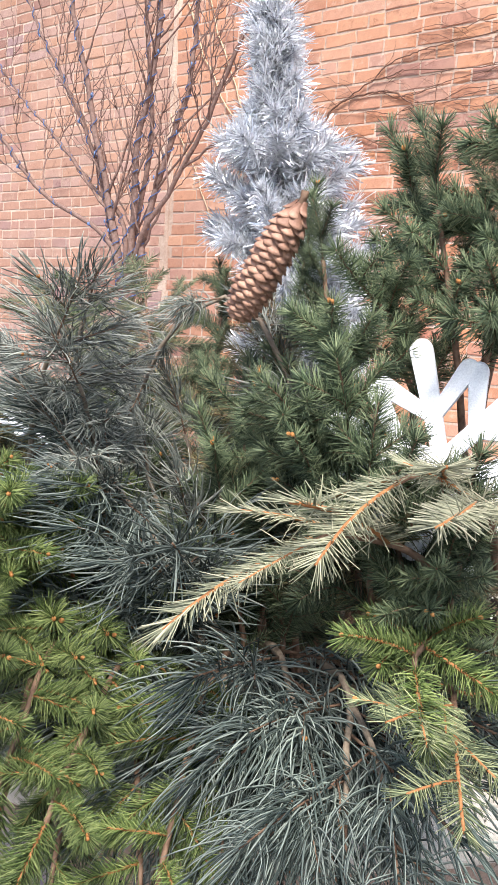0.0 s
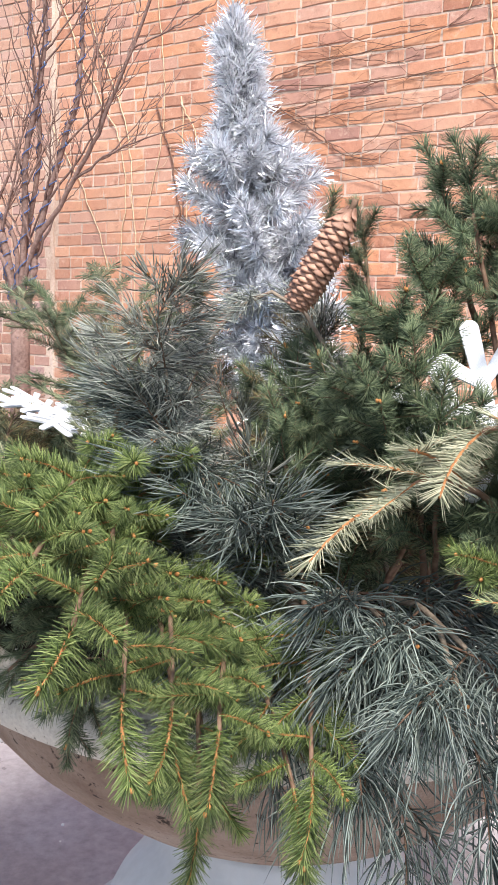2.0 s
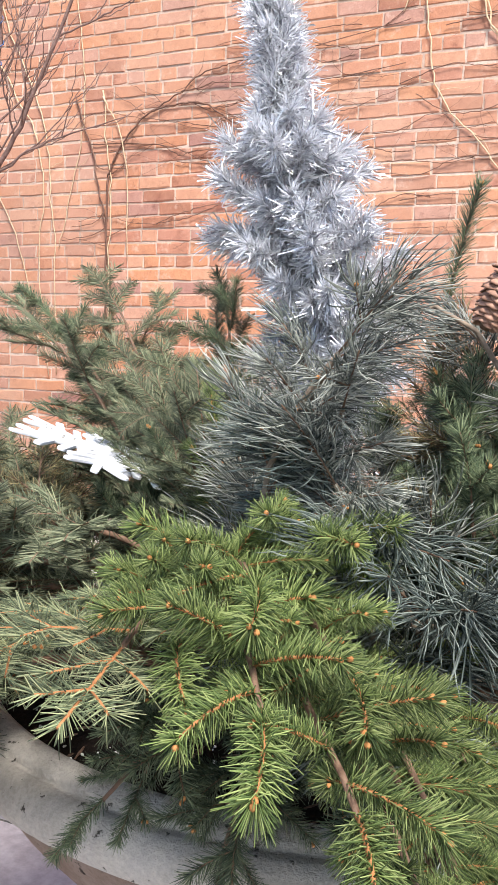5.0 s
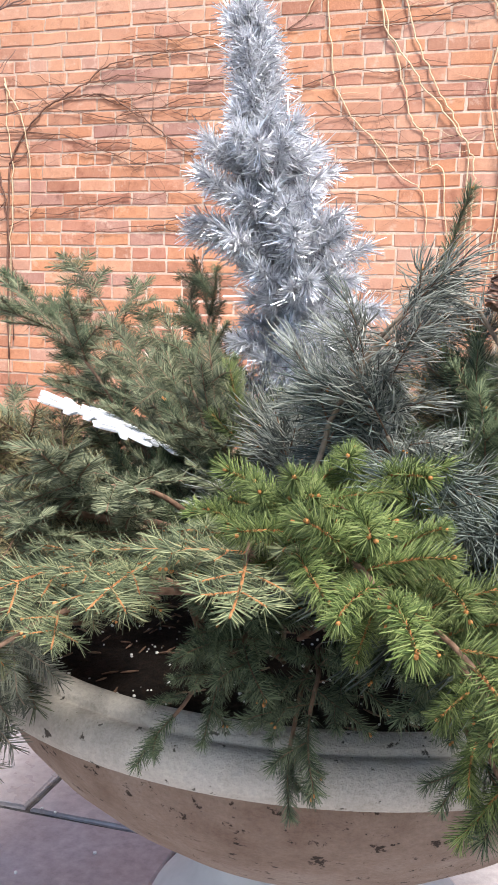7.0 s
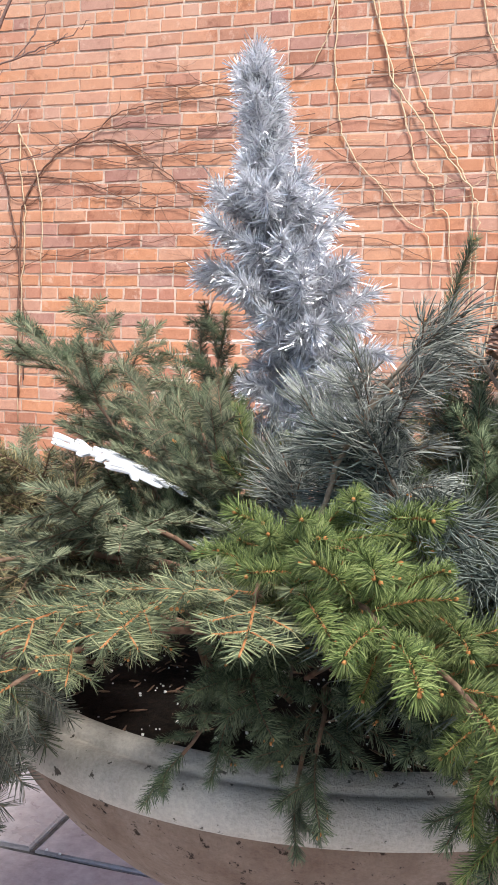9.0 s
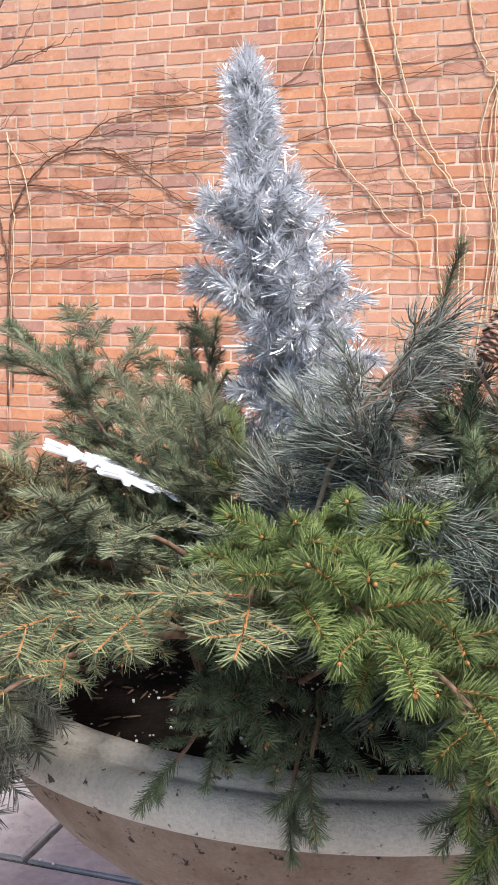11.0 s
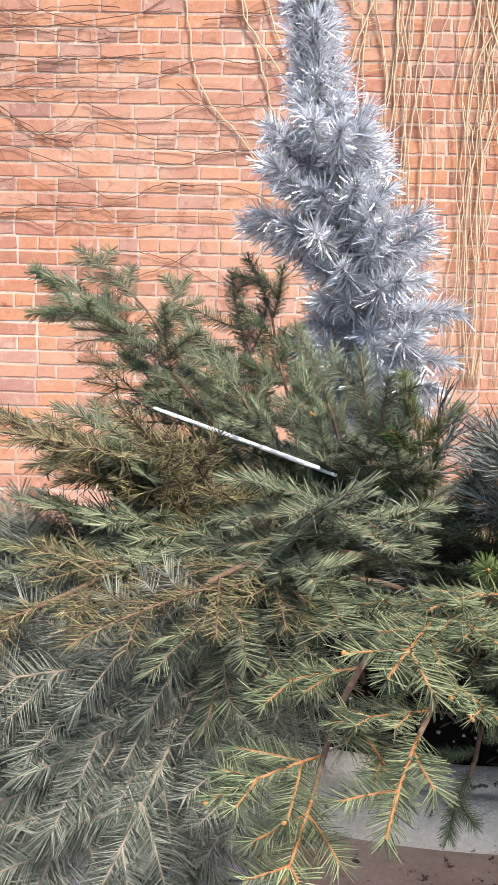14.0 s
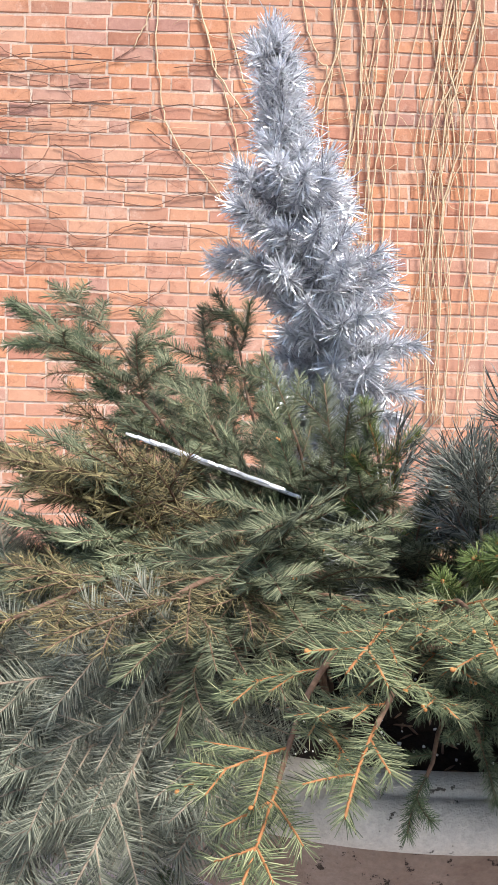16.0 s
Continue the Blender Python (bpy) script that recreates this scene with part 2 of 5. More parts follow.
def make_spray(kind, seed, span):
    """The meshes of one spray along x: shoots, needles and buds."""
    k = KINDS[kind]
    rng = np.random.default_rng(seed)
    droop = rng.uniform(0.5, 1.6) * (3.2 if kind == "spruce" else 1)
    turn = rng.uniform(-1.5, 1.5)

    def axis(p, yaw, length, rise):
        n = 6
        s = np.linspace(0, 1, n)
        y = yaw + turn * s * 0.25 + rng.normal(0, 0.05)
        step = np.stack((np.cos(y), np.sin(y), rise - droop * length * 2.2 * s), 1)
        step = unit(step) * length / (n - 1)
        return p + np.concatenate((np.zeros((1, 3)), np.cumsum(step, 0)[:-1]))

    shoots = [(axis(np.zeros(3), 0.0, span, 0.06), 0.0013)]
    main = shoots[0][0]
    sgn = 1 if rng.random() < 0.5 else -1
    for i in range(k["side"] if kind != "spruce" or rng.random() < 0.35 else 0):
        u = (i + 0.6) / (k["side"] + 0.5) * 0.8 + 0.08
        p = main[int(u * 5 + 0.5)]
        le = span * (0.62 - 0.42 * u) * rng.uniform(0.75, 1.2)
        for s in ((sgn, -sgn) if rng.random() < 0.35 else (sgn,)):
            shoots.append((axis(p, s * rng.uniform(0.6, 0.95), le, rng.uniform(-0.15, 0.15)), 0.0010))
        sgn = -sgn
    stems = joined([tube(p, np.linspace(r, r * 0.7, len(p)) * (1.4 if k["stem"] == "orange" else 1), 4) for p, r in shoots])
    green, buds = [], []
    for j, (p, r) in enumerate(shoots):
        le = np.linalg.norm(np.diff(p, axis=0), axis=1).sum()
        n = int(le * 100 * k["per"])
        long = k["length"] > 0.04
        u = np.sort(rng.uniform(0.12, 1.0, n)) ** 0.85
        if not long:
            u = np.clip((np.arange(n) + rng.uniform(0, 1, n)) / n, 0.015, 1)
        x = u * (len(p) - 1)
        i = np.minimum(x.astype(int), len(p) - 2)
        base = p[i] + (p[i + 1] - p[i]) * (x - i)[:, None]
        tan = unit(p[i + 1] - p[i])
        side = unit(np.cross(np.array((0, 0, 1.0)), tan))
        upw = np.cross(tan, side)
        az = (np.arange(n) * 2.39996 + rng.normal(0, 0.25, n)) % (2 * np.pi) if not long else rng.uniform(0, 2 * np.pi, n)
        comb = np.where(np.cos(az) > 0, 0.0, np.pi) + rng.normal(0.16, 0.17, n) * np.where(np.cos(az) > 0, 1, -1)
        az = np.where(rng.random(n) < k["comb"], comb, az)
        th = np.radians(rng.uniform(*k["angle"], n)) * (1 - (0.25 if k["star"] > 12 else 0.55) * np.clip(u - 0.8, 0, 1) / 0.2)
        out = np.cos(az)[:, None] * side + np.sin(az)[:, None] * upw
        way = np.cos(th)[:, None] * tan + np.sin(th)[:, None] * out
        le_n = k["length"] * (rng.uniform(0.72, 1.12, n) if long else rng.uniform(0.85, 1.08, n) * rng.uniform(0.9, 1.1)) * (1 - 0.25 * np.clip(u - 0.85, 0, 1) / 0.15)
        if long:
            bend = (rng.normal(0, 0.11, (n, 3)) - out * 0.34) * le_n[:, None]
            bend[:, 2] -= le_n * k["sag"]
            bend += tan * (le_n * 0.32)[:, None]
        else:
            bend = (tan * 0.16 - out * 0.08) * le_n[:, None] + rng.normal(0, 0.07, (n, 3)) * le_n[:, None]
            bend[:, 2] -= le_n * k["sag"] * 0.5
        green.append(blades(base + out * r * 0.6, way, le_n, k["wide"], bend, k["segs"]))
        e, w = p[-1], unit(p[-1] - p[-2])
        m = k["star"]
        if m:
            o = unit(np.cross(w, unit(rng.normal(0, 1, (m, 3)))))
            tilt = np.radians(rng.uniform(12, 70, m))[:, None]
            le_n = k["length"] * rng.uniform(0.7, 0.95, m)
            green.append(blades(e + o * r, np.cos(tilt) * w + np.sin(tilt) * o, le_n, k["wide"], rng.normal(0, 0.05, (m, 3)) * le_n[:, None], k["segs"]))
        if rng.random() < k["bud"]:
            for q in range(rng.integers(1, 3)):
                o = rng.normal(0, 0.0016, 3)
                buds.append(blob(e + w * 0.003 + o, (0.0024, 0.0018, 0.0018), 6, 4))
    res = (smooth(mesh_from("twig", *stems)), smooth(mesh_from("needles", *joined(green))),
           smooth(mesh_from("bud", *joined(buds))) if buds else None)
    res[0].materials.append(STEM[k["stem"]])
    res[1].materials.append(NEEDLE[kind])
    if res[2]:
        res[2].materials.append(BUD)
    return res


def spray(kind, variant):
    if (kind, variant) not in SPRAYS:
        SPRAYS[kind, variant] = make_spray(kind, 17 * variant + sum(map(ord, kind)), KINDS[kind]["span"])
    return SPRAYS[kind, variant]


BOUGH_WORDS = {
    "spruce": ("spruce_bough", "bright green spruce bough with orange shoots drooping over the planter"),
    "dark": ("spruce_bough", "dark green spruce bough with orange buds standing in the planter"),
    "teal": ("spruce_bough", "blue-green spruce bough with orange shoots hanging over the rim"),
    "fir": ("fir_bough", "flat olive green fir bough laid in the concrete planter"),
    "grey": ("fir_bough", "dull grey-green fir bough hanging over the planter's side"),
    "pale": ("fir_bough", "pale dry fir bough showing its light undersides"),
    "pine": ("pine_bough", "blue-green long-needled pine bough spilling from the planter"),
    "dry": ("pine_bough", "greyish drying pine bough with long curved needles"),
    "upright": ("spruce_bough", "single straight upright spruce shoot with dark green needles"),
    "brown": ("spruce_bough", "browning dry spruce bough with sparse needles"),
}
bough_count = 0


def bough(kind, base, tip, arch=0.05, sprays=7, size=1.0, side=(0, 0, 0), up=(0, 0, 1), start=0.25, thick=0.0030, spread=48):
    """A cut bough from base to tip, bowed up by arch, with sprays to both sides and one at its end."""
    global bough_count
    bough_count += 1
    rng = np.random.default_rng(1000 + bough_count)
    base, tip = np.array(base, dtype=float), np.array(tip, dtype=float)
    if kind in ("fir", "grey", "brown") and up == (0, 0, 1) and tip[1] < 0.66 and tip[2] < 1.10:
        up = (0.1, -0.75, 0.66)  # hung over the side, turned outwards
    mid = (base + tip) / 2 + np.array((0, 0, arch * 2)) + np.array(side)
    p = bezier(base, mid, tip, 14)
    p[1:-1] += rng.normal(0, 0.0012, (12, 3))
    run = np.concatenate(((0,), np.cumsum(np.linalg.norm(np.diff(p, axis=0), axis=1))))
    keep = max(run[-1] * 0.35, run[-1] - KINDS[kind]["span"] * size * 0.95)
    u = np.linspace(0, keep, 14)
    p = np.stack([np.interp(u, run, p[:, i]) for i in range(3)], 1)
    name, label = BOUGH_WORDS[kind]
    thing = tagged(new(name), label, "evergreen bough", "boughs in the planter")
    thing.location = base
    bark = STEM["grey"] if kind in ("pine", "grey", "dry") else STEM["brown"]
    part("stem", smooth(mesh_from("stem", *tube(p - base, np.linspace(thick, 0.0016, len(p)), 7))), bark, thing)

    def place(u, ahead, nrm, scale):
        x = u * (len(p) - 1)
        i = min(int(x), len(p) - 2)
        at = p[i] + (p[i + 1] - p[i]) * (x - i) - base
        tw, ne, bu = spray(kind, int(rng.integers(0, 6)))
        ob = part("twig", tw, None, thing)
        ob.matrix_basis = basis(Vector(at), Vector(ahead), Vector(nrm)) @ Matrix.Scale(scale, 4)
        part("needles", ne, None, ob, kind="stuff")
        if bu:
            part("bud", bu, None, ob, kind="stuff")

    sgn = 1
    if kind == "spruce":
        sprays = max(4, round(sprays * 1.25))
    lift = (-0.25, 0.7) if kind in ("spruce", "dark") else (-0.12, 0.2)
    for i in range(sprays):
        u = start + (0.97 - start) * (i + 0.5) / sprays
        x = u * (len(p) - 1)
        j = min(int(x), len(p) - 2)
        tan = unit(p[j + 1] - p[j])
        nrm = unit(np.array(up, dtype=float) + rng.normal(0, 0.22, 3))
        lat = unit(np.cross(nrm, tan))
        a = math.radians(spread + rng.uniform(-12, 12))
        ahead = math.cos(a) * tan + math.sin(a) * sgn * lat + nrm * rng.uniform(*lift)
        place(u, ahead, nrm, 1.12 * size * rng.uniform(0.8, 1.15) * (1.05 - 0.3 * u))
        sgn = -sgn
    place(0.985, unit(p[-1] - p[-2]), unit(np.array(up, dtype=float) + rng.normal(0, 0.15, 3)), size * 1.05)
    return thing


# ---------------------------------------------------------------- ground
GROUND = 0.40
m_slab, nt, b = material("wet_bluestone", 0.42, 0, 0.45)
big, fine = noise_tex(nt, 2.2, 6, 0.65), noise_tex(nt, 42, 6, 0.7)
r1 = ramp(nt, [(0.3, (0.26, 0.24, 0.245)), (0.55, (0.38, 0.355, 0.36)), (0.75, (0.5, 0.475, 0.48))])
nt.links.new(big.outputs["Fac"], r1.inputs["Fac"])
r2 = ramp(nt, [(0.3, (0.75, 0.75, 0.75)), (0.7, (1.2, 1.2, 1.2))])
nt.links.new(fine.outputs["Fac"], r2.inputs["Fac"])
col = mixed(nt, "MULTIPLY", 1.0, r1.outputs["Color"], r2.outputs["Color"])
oi = nt.nodes.new("ShaderNodeObjectInfo")
r3 = ramp(nt, [(0.0, (0.85, 0.82, 0.85)), (1.0, (1.15, 1.15, 1.12))])
nt.links.new(oi.outputs["Random"], r3.inputs["Fac"])
nt.links.new(mixed(nt, "MULTIPLY", 1.0, col, r3.outputs["Color"]), b.inputs["Base Color"])
r4 = ramp(nt, [(0.35, (0.22, 0.22, 0.22)), (0.65, (0.6, 0.6, 0.6))])
nt.links.new(big.outputs["Fac"], r4.inputs["Fac"])
nt.links.new(r4.outputs["Color"], b.inputs["Roughness"])
bump(nt, b, fine.outputs["Fac"], 0.35, 0.004)

m_earth, nt, b = material("dark_joint_sand", 0.9)
n1 = noise_tex(nt, 60, 6)
r1 = ramp(nt, [(0.35, (0.035, 0.03, 0.028)), (0.65, (0.11, 0.1, 0.09))])
nt.links.new(n1.outputs["Fac"], r1.inputs["Fac"])
nt.links.new(r1.outputs["Color"], b.inputs["Base Color"])

bm = bmesh.new()
bmesh.ops.create_grid(bm, x_segments=8, y_segments=8, size=60)
ground = part("ground", bm, m_earth, None, "dark sandy bedding under the courtyard paving", "structure")
ground.location = (0, 0, GROUND - 0.012)

# ---------------------------------------------------------------- brick wall
WALL_Y, COURSE, BRICK = 4.147, 0.0681, 0.1940
m_mortar, nt, b = material("pale_lime_mortar", 0.9, 0, 0.2)
n1, n2 = noise_tex(nt, 90, 6, 0.7), noise_tex(nt, 2.5, 3)
r1 = ramp(nt, [(0.3, (0.5, 0.37, 0.3)), (0.7, (0.7, 0.58, 0.49))])
nt.links.new(n1.outputs["Fac"], r1.inputs["Fac"])
r2 = ramp(nt, [(0.35, (0.7, 0.62, 0.58)), (0.65, (1.05, 1.03, 1.0))])
nt.links.new(n2.outputs["Fac"], r2.inputs["Fac"])
nt.links.new(mixed(nt, "MULTIPLY", 1.0, r1.outputs["Color"], r2.outputs["Color"]), b.inputs["Base Color"])
bump(nt, b, n1.outputs["Fac"], 0.8, 0.004)


def brick_material(name, island, tint):
    """Old soft brick: colour by the brick, weathered faces, pits and lime bloom."""
    m, nt, b = material(name, 0.85, 0, 0.25)
    if island:
        rnd = nt.nodes.new("ShaderNodeNewGeometry").outputs["Random Per Island"]
    else:
        rnd = nt.nodes.new("ShaderNodeObjectInfo").outputs["Random"]
    cols = [(0.0, (0.40, 0.18, 0.115)), (0.2, (0.52, 0.23, 0.13)), (0.42, (0.60, 0.275, 0.145)), (0.58, (0.48, 0.215, 0.145)),
            (0.78, (0.61, 0.315, 0.19)), (0.93, (0.52, 0.28, 0.205)), (1.0, (0.36, 0.175, 0.14))]
    r = ramp(nt, [(p, tuple(a * c for a, c in zip(q, tint))) for p, q in cols])
    nt.links.new(rnd, r.inputs["Fac"])
    n1, n2, n3 = noise_tex(nt, 38, 6, 0.7), noise_tex(nt, 170, 5, 0.7), noise_tex(nt, 0.9, 4, 0.6)
    r1 = ramp(nt, [(0.3, (0.86, 0.82, 0.82)), (0.7, (1.1, 1.14, 1.16))])
    nt.links.new(n1.outputs["Fac"], r1.inputs["Fac"])
    r2 = ramp(nt, [(0.3, (0.8, 0.78, 0.78)), (0.7, (1.14, 1.14, 1.14))])
    nt.links.new(n2.outputs["Fac"], r2.inputs["Fac"])
    c = mixed(nt, "MULTIPLY", 1.0, mixed(nt, "MULTIPLY", 1.0, r.outputs["Color"], r1.outputs["Color"]), r2.outputs["Color"])
    r3 = ramp(nt, [(0.44, (0, 0, 0)), (0.7, (0.6, 0.6, 0.6))])
    nt.links.new(n3.outputs["Fac"], r3.inputs["Fac"])
    c = mixed(nt, "MIX", r3.outputs["Color"], c, (0.58, 0.35, 0.25))
    n4 = noise_tex(nt, 17, 7, 0.72)
    r4 = ramp(nt, [(0.56, (0, 0, 0)), (0.68, (0.55, 0.55, 0.55))])
    nt.links.new(n4.outputs["Fac"], r4.inputs["Fac"])
    c = mixed(nt, "MIX", r4.outputs["Color"], c, (0.64, 0.46, 0.36))
    n5 = noise_tex(nt, 11, 6, 0.7)
    r5 = ramp(nt, [(0.3, (0.66, 0.6, 0.6)), (0.42, (1, 1, 1))])
    nt.links.new(n5.outputs["Fac"], r5.inputs["Fac"])
    c = mixed(nt, "MULTIPLY", 1.0, c, r5.outputs["Color"])
    nt.links.new(c, b.inputs["Base Color"])
    bump(nt, b, n2.outputs["Fac"], 0.6, 0.0025)
    return m


M_BRICK = brick_material("old_orange_brick", False, (0.93, 0.945, 0.96))
M_BRICKS = brick_material("old_orange_brick_joined", True, (0.93, 0.945, 0.96))
M_PINK = brick_material("faded_pink_brick", True, (0.74, 0.9, 1.15))


def brick_shape(w, h, seed):
    """A brick with worn, uneven front edges; the front faces -y."""
    rng = np.random.default_rng(seed)
    d, c = 0.05, 0.0032
    x, z = w / 2, h / 2
    back = [(-x, d, -z), (x, d, -z), (x, d, z), (-x, d, z)]
    rim = [(-x, c, -z), (0, c, -z), (x, c, -z), (x, c, z), (0, c, z), (-x, c, z)]
    face = [(sx * (x - c), 0, sz * (z - c)) for sx, sz in ((-1, -1), (0, -1), (1, -1), (1, 1), (0, 1), (-1, 1))]
    v = np.array(back + rim + face, dtype=float)
    v[4:, 0] += rng.normal(0, 0.0022, 12)
    v[4:, 2] += rng.normal(0, 0.0022, 12)
    v[10:, 1] += rng.uniform(-0.0008, 0.0006, 6)
    f = []
    for i in range(6):
        j = (i + 1) % 6
        f += [(4 + i, 4 + j, 10 + j), (4 + i, 10 + j, 10 + i)]
    f += [(10, 11, 14), (10, 14, 15), (11, 12, 13), (11, 13, 14)]
    f += [(0, 1, 5), (0, 5, 4), (1, 6, 5), (1, 2, 7), (1, 7, 6), (2, 3, 8), (2, 8, 7), (3, 9, 8), (3, 0, 4), (3, 4, 9)]
    return v, np.array(f)


def box(lo, hi):
    (x0, y0, z0), (x1, y1, z1) = lo, hi
    v = np.array([(x, y, z) for z in (z0, z1) for y in (y0, y1) for x in (x0, x1)])
    f = np.array([(0, 2, 3, 1), (4, 5, 7, 6), (0, 1, 5, 4), (2, 6, 7, 3), (0, 4, 6, 2), (1, 3, 7, 5)])
    return v, f


WALL_X0, WALL_X1, SEAM, WALL_TOP = -8.2, 1.9, -3.983, 5.4
wall = part("wall_north", mesh_from("wall_north", *box((WALL_X0, WALL_Y + 0.0034, GROUND - 0.1), (WALL_X1, WALL_Y + 0.3, WALL_TOP))), m_mortar, None,
            "tall old orange brick wall with pale mortar and bare creepers", "structure")
wall_strip = part("trim", mesh_from("trim", *tube([(SEAM + 0.006 * math.sin(i * 1.7), WALL_Y + 0.006, GROUND + i * 0.16) for i in range(30)], 0.019, 6)), m_mortar, None,
                  "pale pointed joint between two lengths of brick wall", "structure")

brick_meshes = {(w, s): None for w in ("stretcher", "header") for s in range(8)}
for (w, s) in brick_meshes:
    v, f = brick_shape(BRICK - 0.010 if w == "stretcher" else BRICK / 2 - 0.010, COURSE - 0.0105, 50 + s)
    me = mesh_from("brick", v, f)
    me.materials.append(M_BRICK)
    brick_meshes[w, s] = me
rng = np.random.default_rng(4)
rest, pink, single = [], [], []
for row in range(-36, 40):
    z = 2.746 + COURSE * (row + 0.5)
    if z < GROUND + 0.03 or z > WALL_TOP - 0.03:
        continue
    header = row % 7 == 0
    step = BRICK / 2 if header else BRICK
    x = WALL_X0 + step / 2 + (0.0 if row % 2 else BRICK / 2) - 0.018 + rng.normal(0, 0.012)
    while x < WALL_X1 - 0.1:
        s = int(rng.integers(0, 8))
        kind = "header" if header or rng.random() < 0.05 else "stretcher"
        w = BRICK / 2 if kind == "header" else BRICK
        cx = x - step / 2 + w / 2
        y = WALL_Y + float(np.clip(rng.normal(0, 0.0012), -0.003, 0.0008))
        tilt = rng.normal(0, 0.009)
        if abs(cx - SEAM) < w / 2 + 0.016:
            lo, hi = (cx - w / 2, SEAM - 0.021) if cx < SEAM else (SEAM + 0.011, cx + w / 2)
            cx, w = (lo + hi) / 2, hi - lo
        if w > 0.03:
            if -3.1 < cx < -0.95 and 1.50 < z < 2.80:
                single.append((kind, s, cx, y, z, tilt))
            else:
                v, f = brick_shape(w - 0.010, COURSE - 0.0105, int(rng.integers(0, 9999)))
                co, si = math.cos(tilt), math.sin(tilt)
                v = np.stack((v[:, 0] * co - v[:, 2] * si + cx, v[:, 1] + y, v[:, 0] * si + v[:, 2] * co + z), 1)
                (pink if cx < SEAM else rest).append((v, f))
        x += BRICK / 2 if kind == "header" else BRICK
part("bricks", mesh_from("bricks", *joined(rest)), M_BRICKS, wall, kind="stuff")
part("bricks", mesh_from("bricks", *joined(pink)), M_PINK, wall, "faded pink brickwork beyond the joint", kind="stuff")

# ---------------------------------------------------------------- planter
POT = Vector((-0.6265, 1.003, 0))
m_pot, nt, b = material("cast_grey_concrete", 0.85, 0, 0.25)
n1, n2, n3 = noise_tex(nt, 6, 6, 0.65), noise_tex(nt, 220, 4, 0.7), noise_tex(nt, 62, 4, 0.6)
r1 = ramp(nt, [(0.3, (0.37, 0.335, 0.285)), (0.5, (0.5, 0.46, 0.405)), (0.75, (0.6, 0.565, 0.51))])
nt.links.new(n1.outputs["Fac"], r1.inputs["Fac"])
r2 = ramp(nt, [(0.3, (0.82, 0.82, 0.82)), (0.7, (1.12, 1.12, 1.12))])
nt.links.new(n2.outputs["Fac"], r2.inputs["Fac"])
c = mixed(nt, "MULTIPLY", 1.0, r1.outputs["Color"], r2.outputs["Color"])
r3 = ramp(nt, [(0.345, (0.2, 0.19, 0.18)), (0.375, (1, 1, 1))])
nt.links.new(n3.outputs["Fac"], r3.inputs["Fac"])
c = mixed(nt, "MULTIPLY", 1.0, c, r3.outputs["Color"])
nt.links.new(c, b.inputs["Base Color"])
bump(nt, b, mixed(nt, "ADD", 0.5, n2.outputs["Fac"], r3.outputs["Color"]), 0.8, 0.004)


def lathe(profile, sides=96):
    """A surface turned round z from (radius, height) pairs."""
    ang = np.arange(sides) * 2 * np.pi / sides
    pr = np.array(profile)
    v = np.stack((pr[:, None, 0] * np.cos(ang), pr[:, None, 0] * np.sin(ang), np.broadcast_to(pr[:, None, 1], (len(pr), sides))), 2).reshape(-1, 3)
    i, j = np.meshgrid(np.arange(len(pr) - 1), np.arange(sides), indexing="ij")
    q0, q1 = (i * sides + j).ravel(), (i * sides + (j + 1) % sides).ravel()
    return v, np.stack((q0, q1, q1 + sides, q0 + sides), 1)


planter = tagged(new("planter"), "round grey concrete bowl planter with a rolled rim, full of boughs", "planter")
planter.location = POT
# brown stains, with shade below the lip and warm ground bounce painted in
m_bowl, nt, b = material("stained_shaded_concrete", 0.85, 0, 0.25)
n1, n2, n3 = noise_tex(nt, 7, 6, 0.65), noise_tex(nt, 190, 4, 0.7), noise_tex(nt, 46, 6, 0.75)
r1 = ramp(nt, [(0.3, (0.17, 0.11, 0.08)), (0.5, (0.255, 0.185, 0.145)), (0.72, (0.35, 0.28, 0.235))])
nt.links.new(n1.outputs["Fac"], r1.inputs["Fac"])
r2 = ramp(nt, [(0.3, (0.84, 0.84, 0.84)), (0.7, (1.1, 1.1, 1.1))])
nt.links.new(n2.outputs["Fac"], r2.inputs["Fac"])
r3 = ramp(nt, [(0.375, (0.16, 0.14, 0.12)), (0.40, (1, 1, 1))])
nt.links.new(n3.outputs["Fac"], r3.inputs["Fac"])
nt.links.new(mixed(nt, "MULTIPLY", 1.0, mixed(nt, "MULTIPLY", 1.0, r1.outputs["Color"], r2.outputs["Color"]), r3.outputs["Color"]), b.inputs["Base Color"])
bump(nt, b, mixed(nt, "ADD", 0.5, n2.outputs["Fac"], r3.outputs["Color"]), 0.8, 0.004)
part("rim", smooth(mesh_from("rim", *lathe([
    (0.402, 0.940), (0.408, 0.998), (0.4125, 1.020), (0.4170, 1.0270), (0.423, 1.0305), (0.430, 1.0302), (0.438, 1.0275), (0.4425, 1.0245), (0.4438, 1.0235),
    (0.4441, 1.0185), (0.4447, 1.0175), (0.4490, 1.0175), (0.4502, 1.0182), (0.4575, 1.0165), (0.4640, 1.0115), (0.4685, 1.0040), (0.4700, 0.9960), (0.4690, 0.9880), (0.4655, 0.9805), (0.4610, 0.9765), (0.4590, 0.9752),
    (0.4570, 0.9740), (0.4340, 0.9710), (0.4332, 0.9700), (0.4330, 0.9620)], 128))), m_pot, planter, "pale grey rolled rim with a groove")
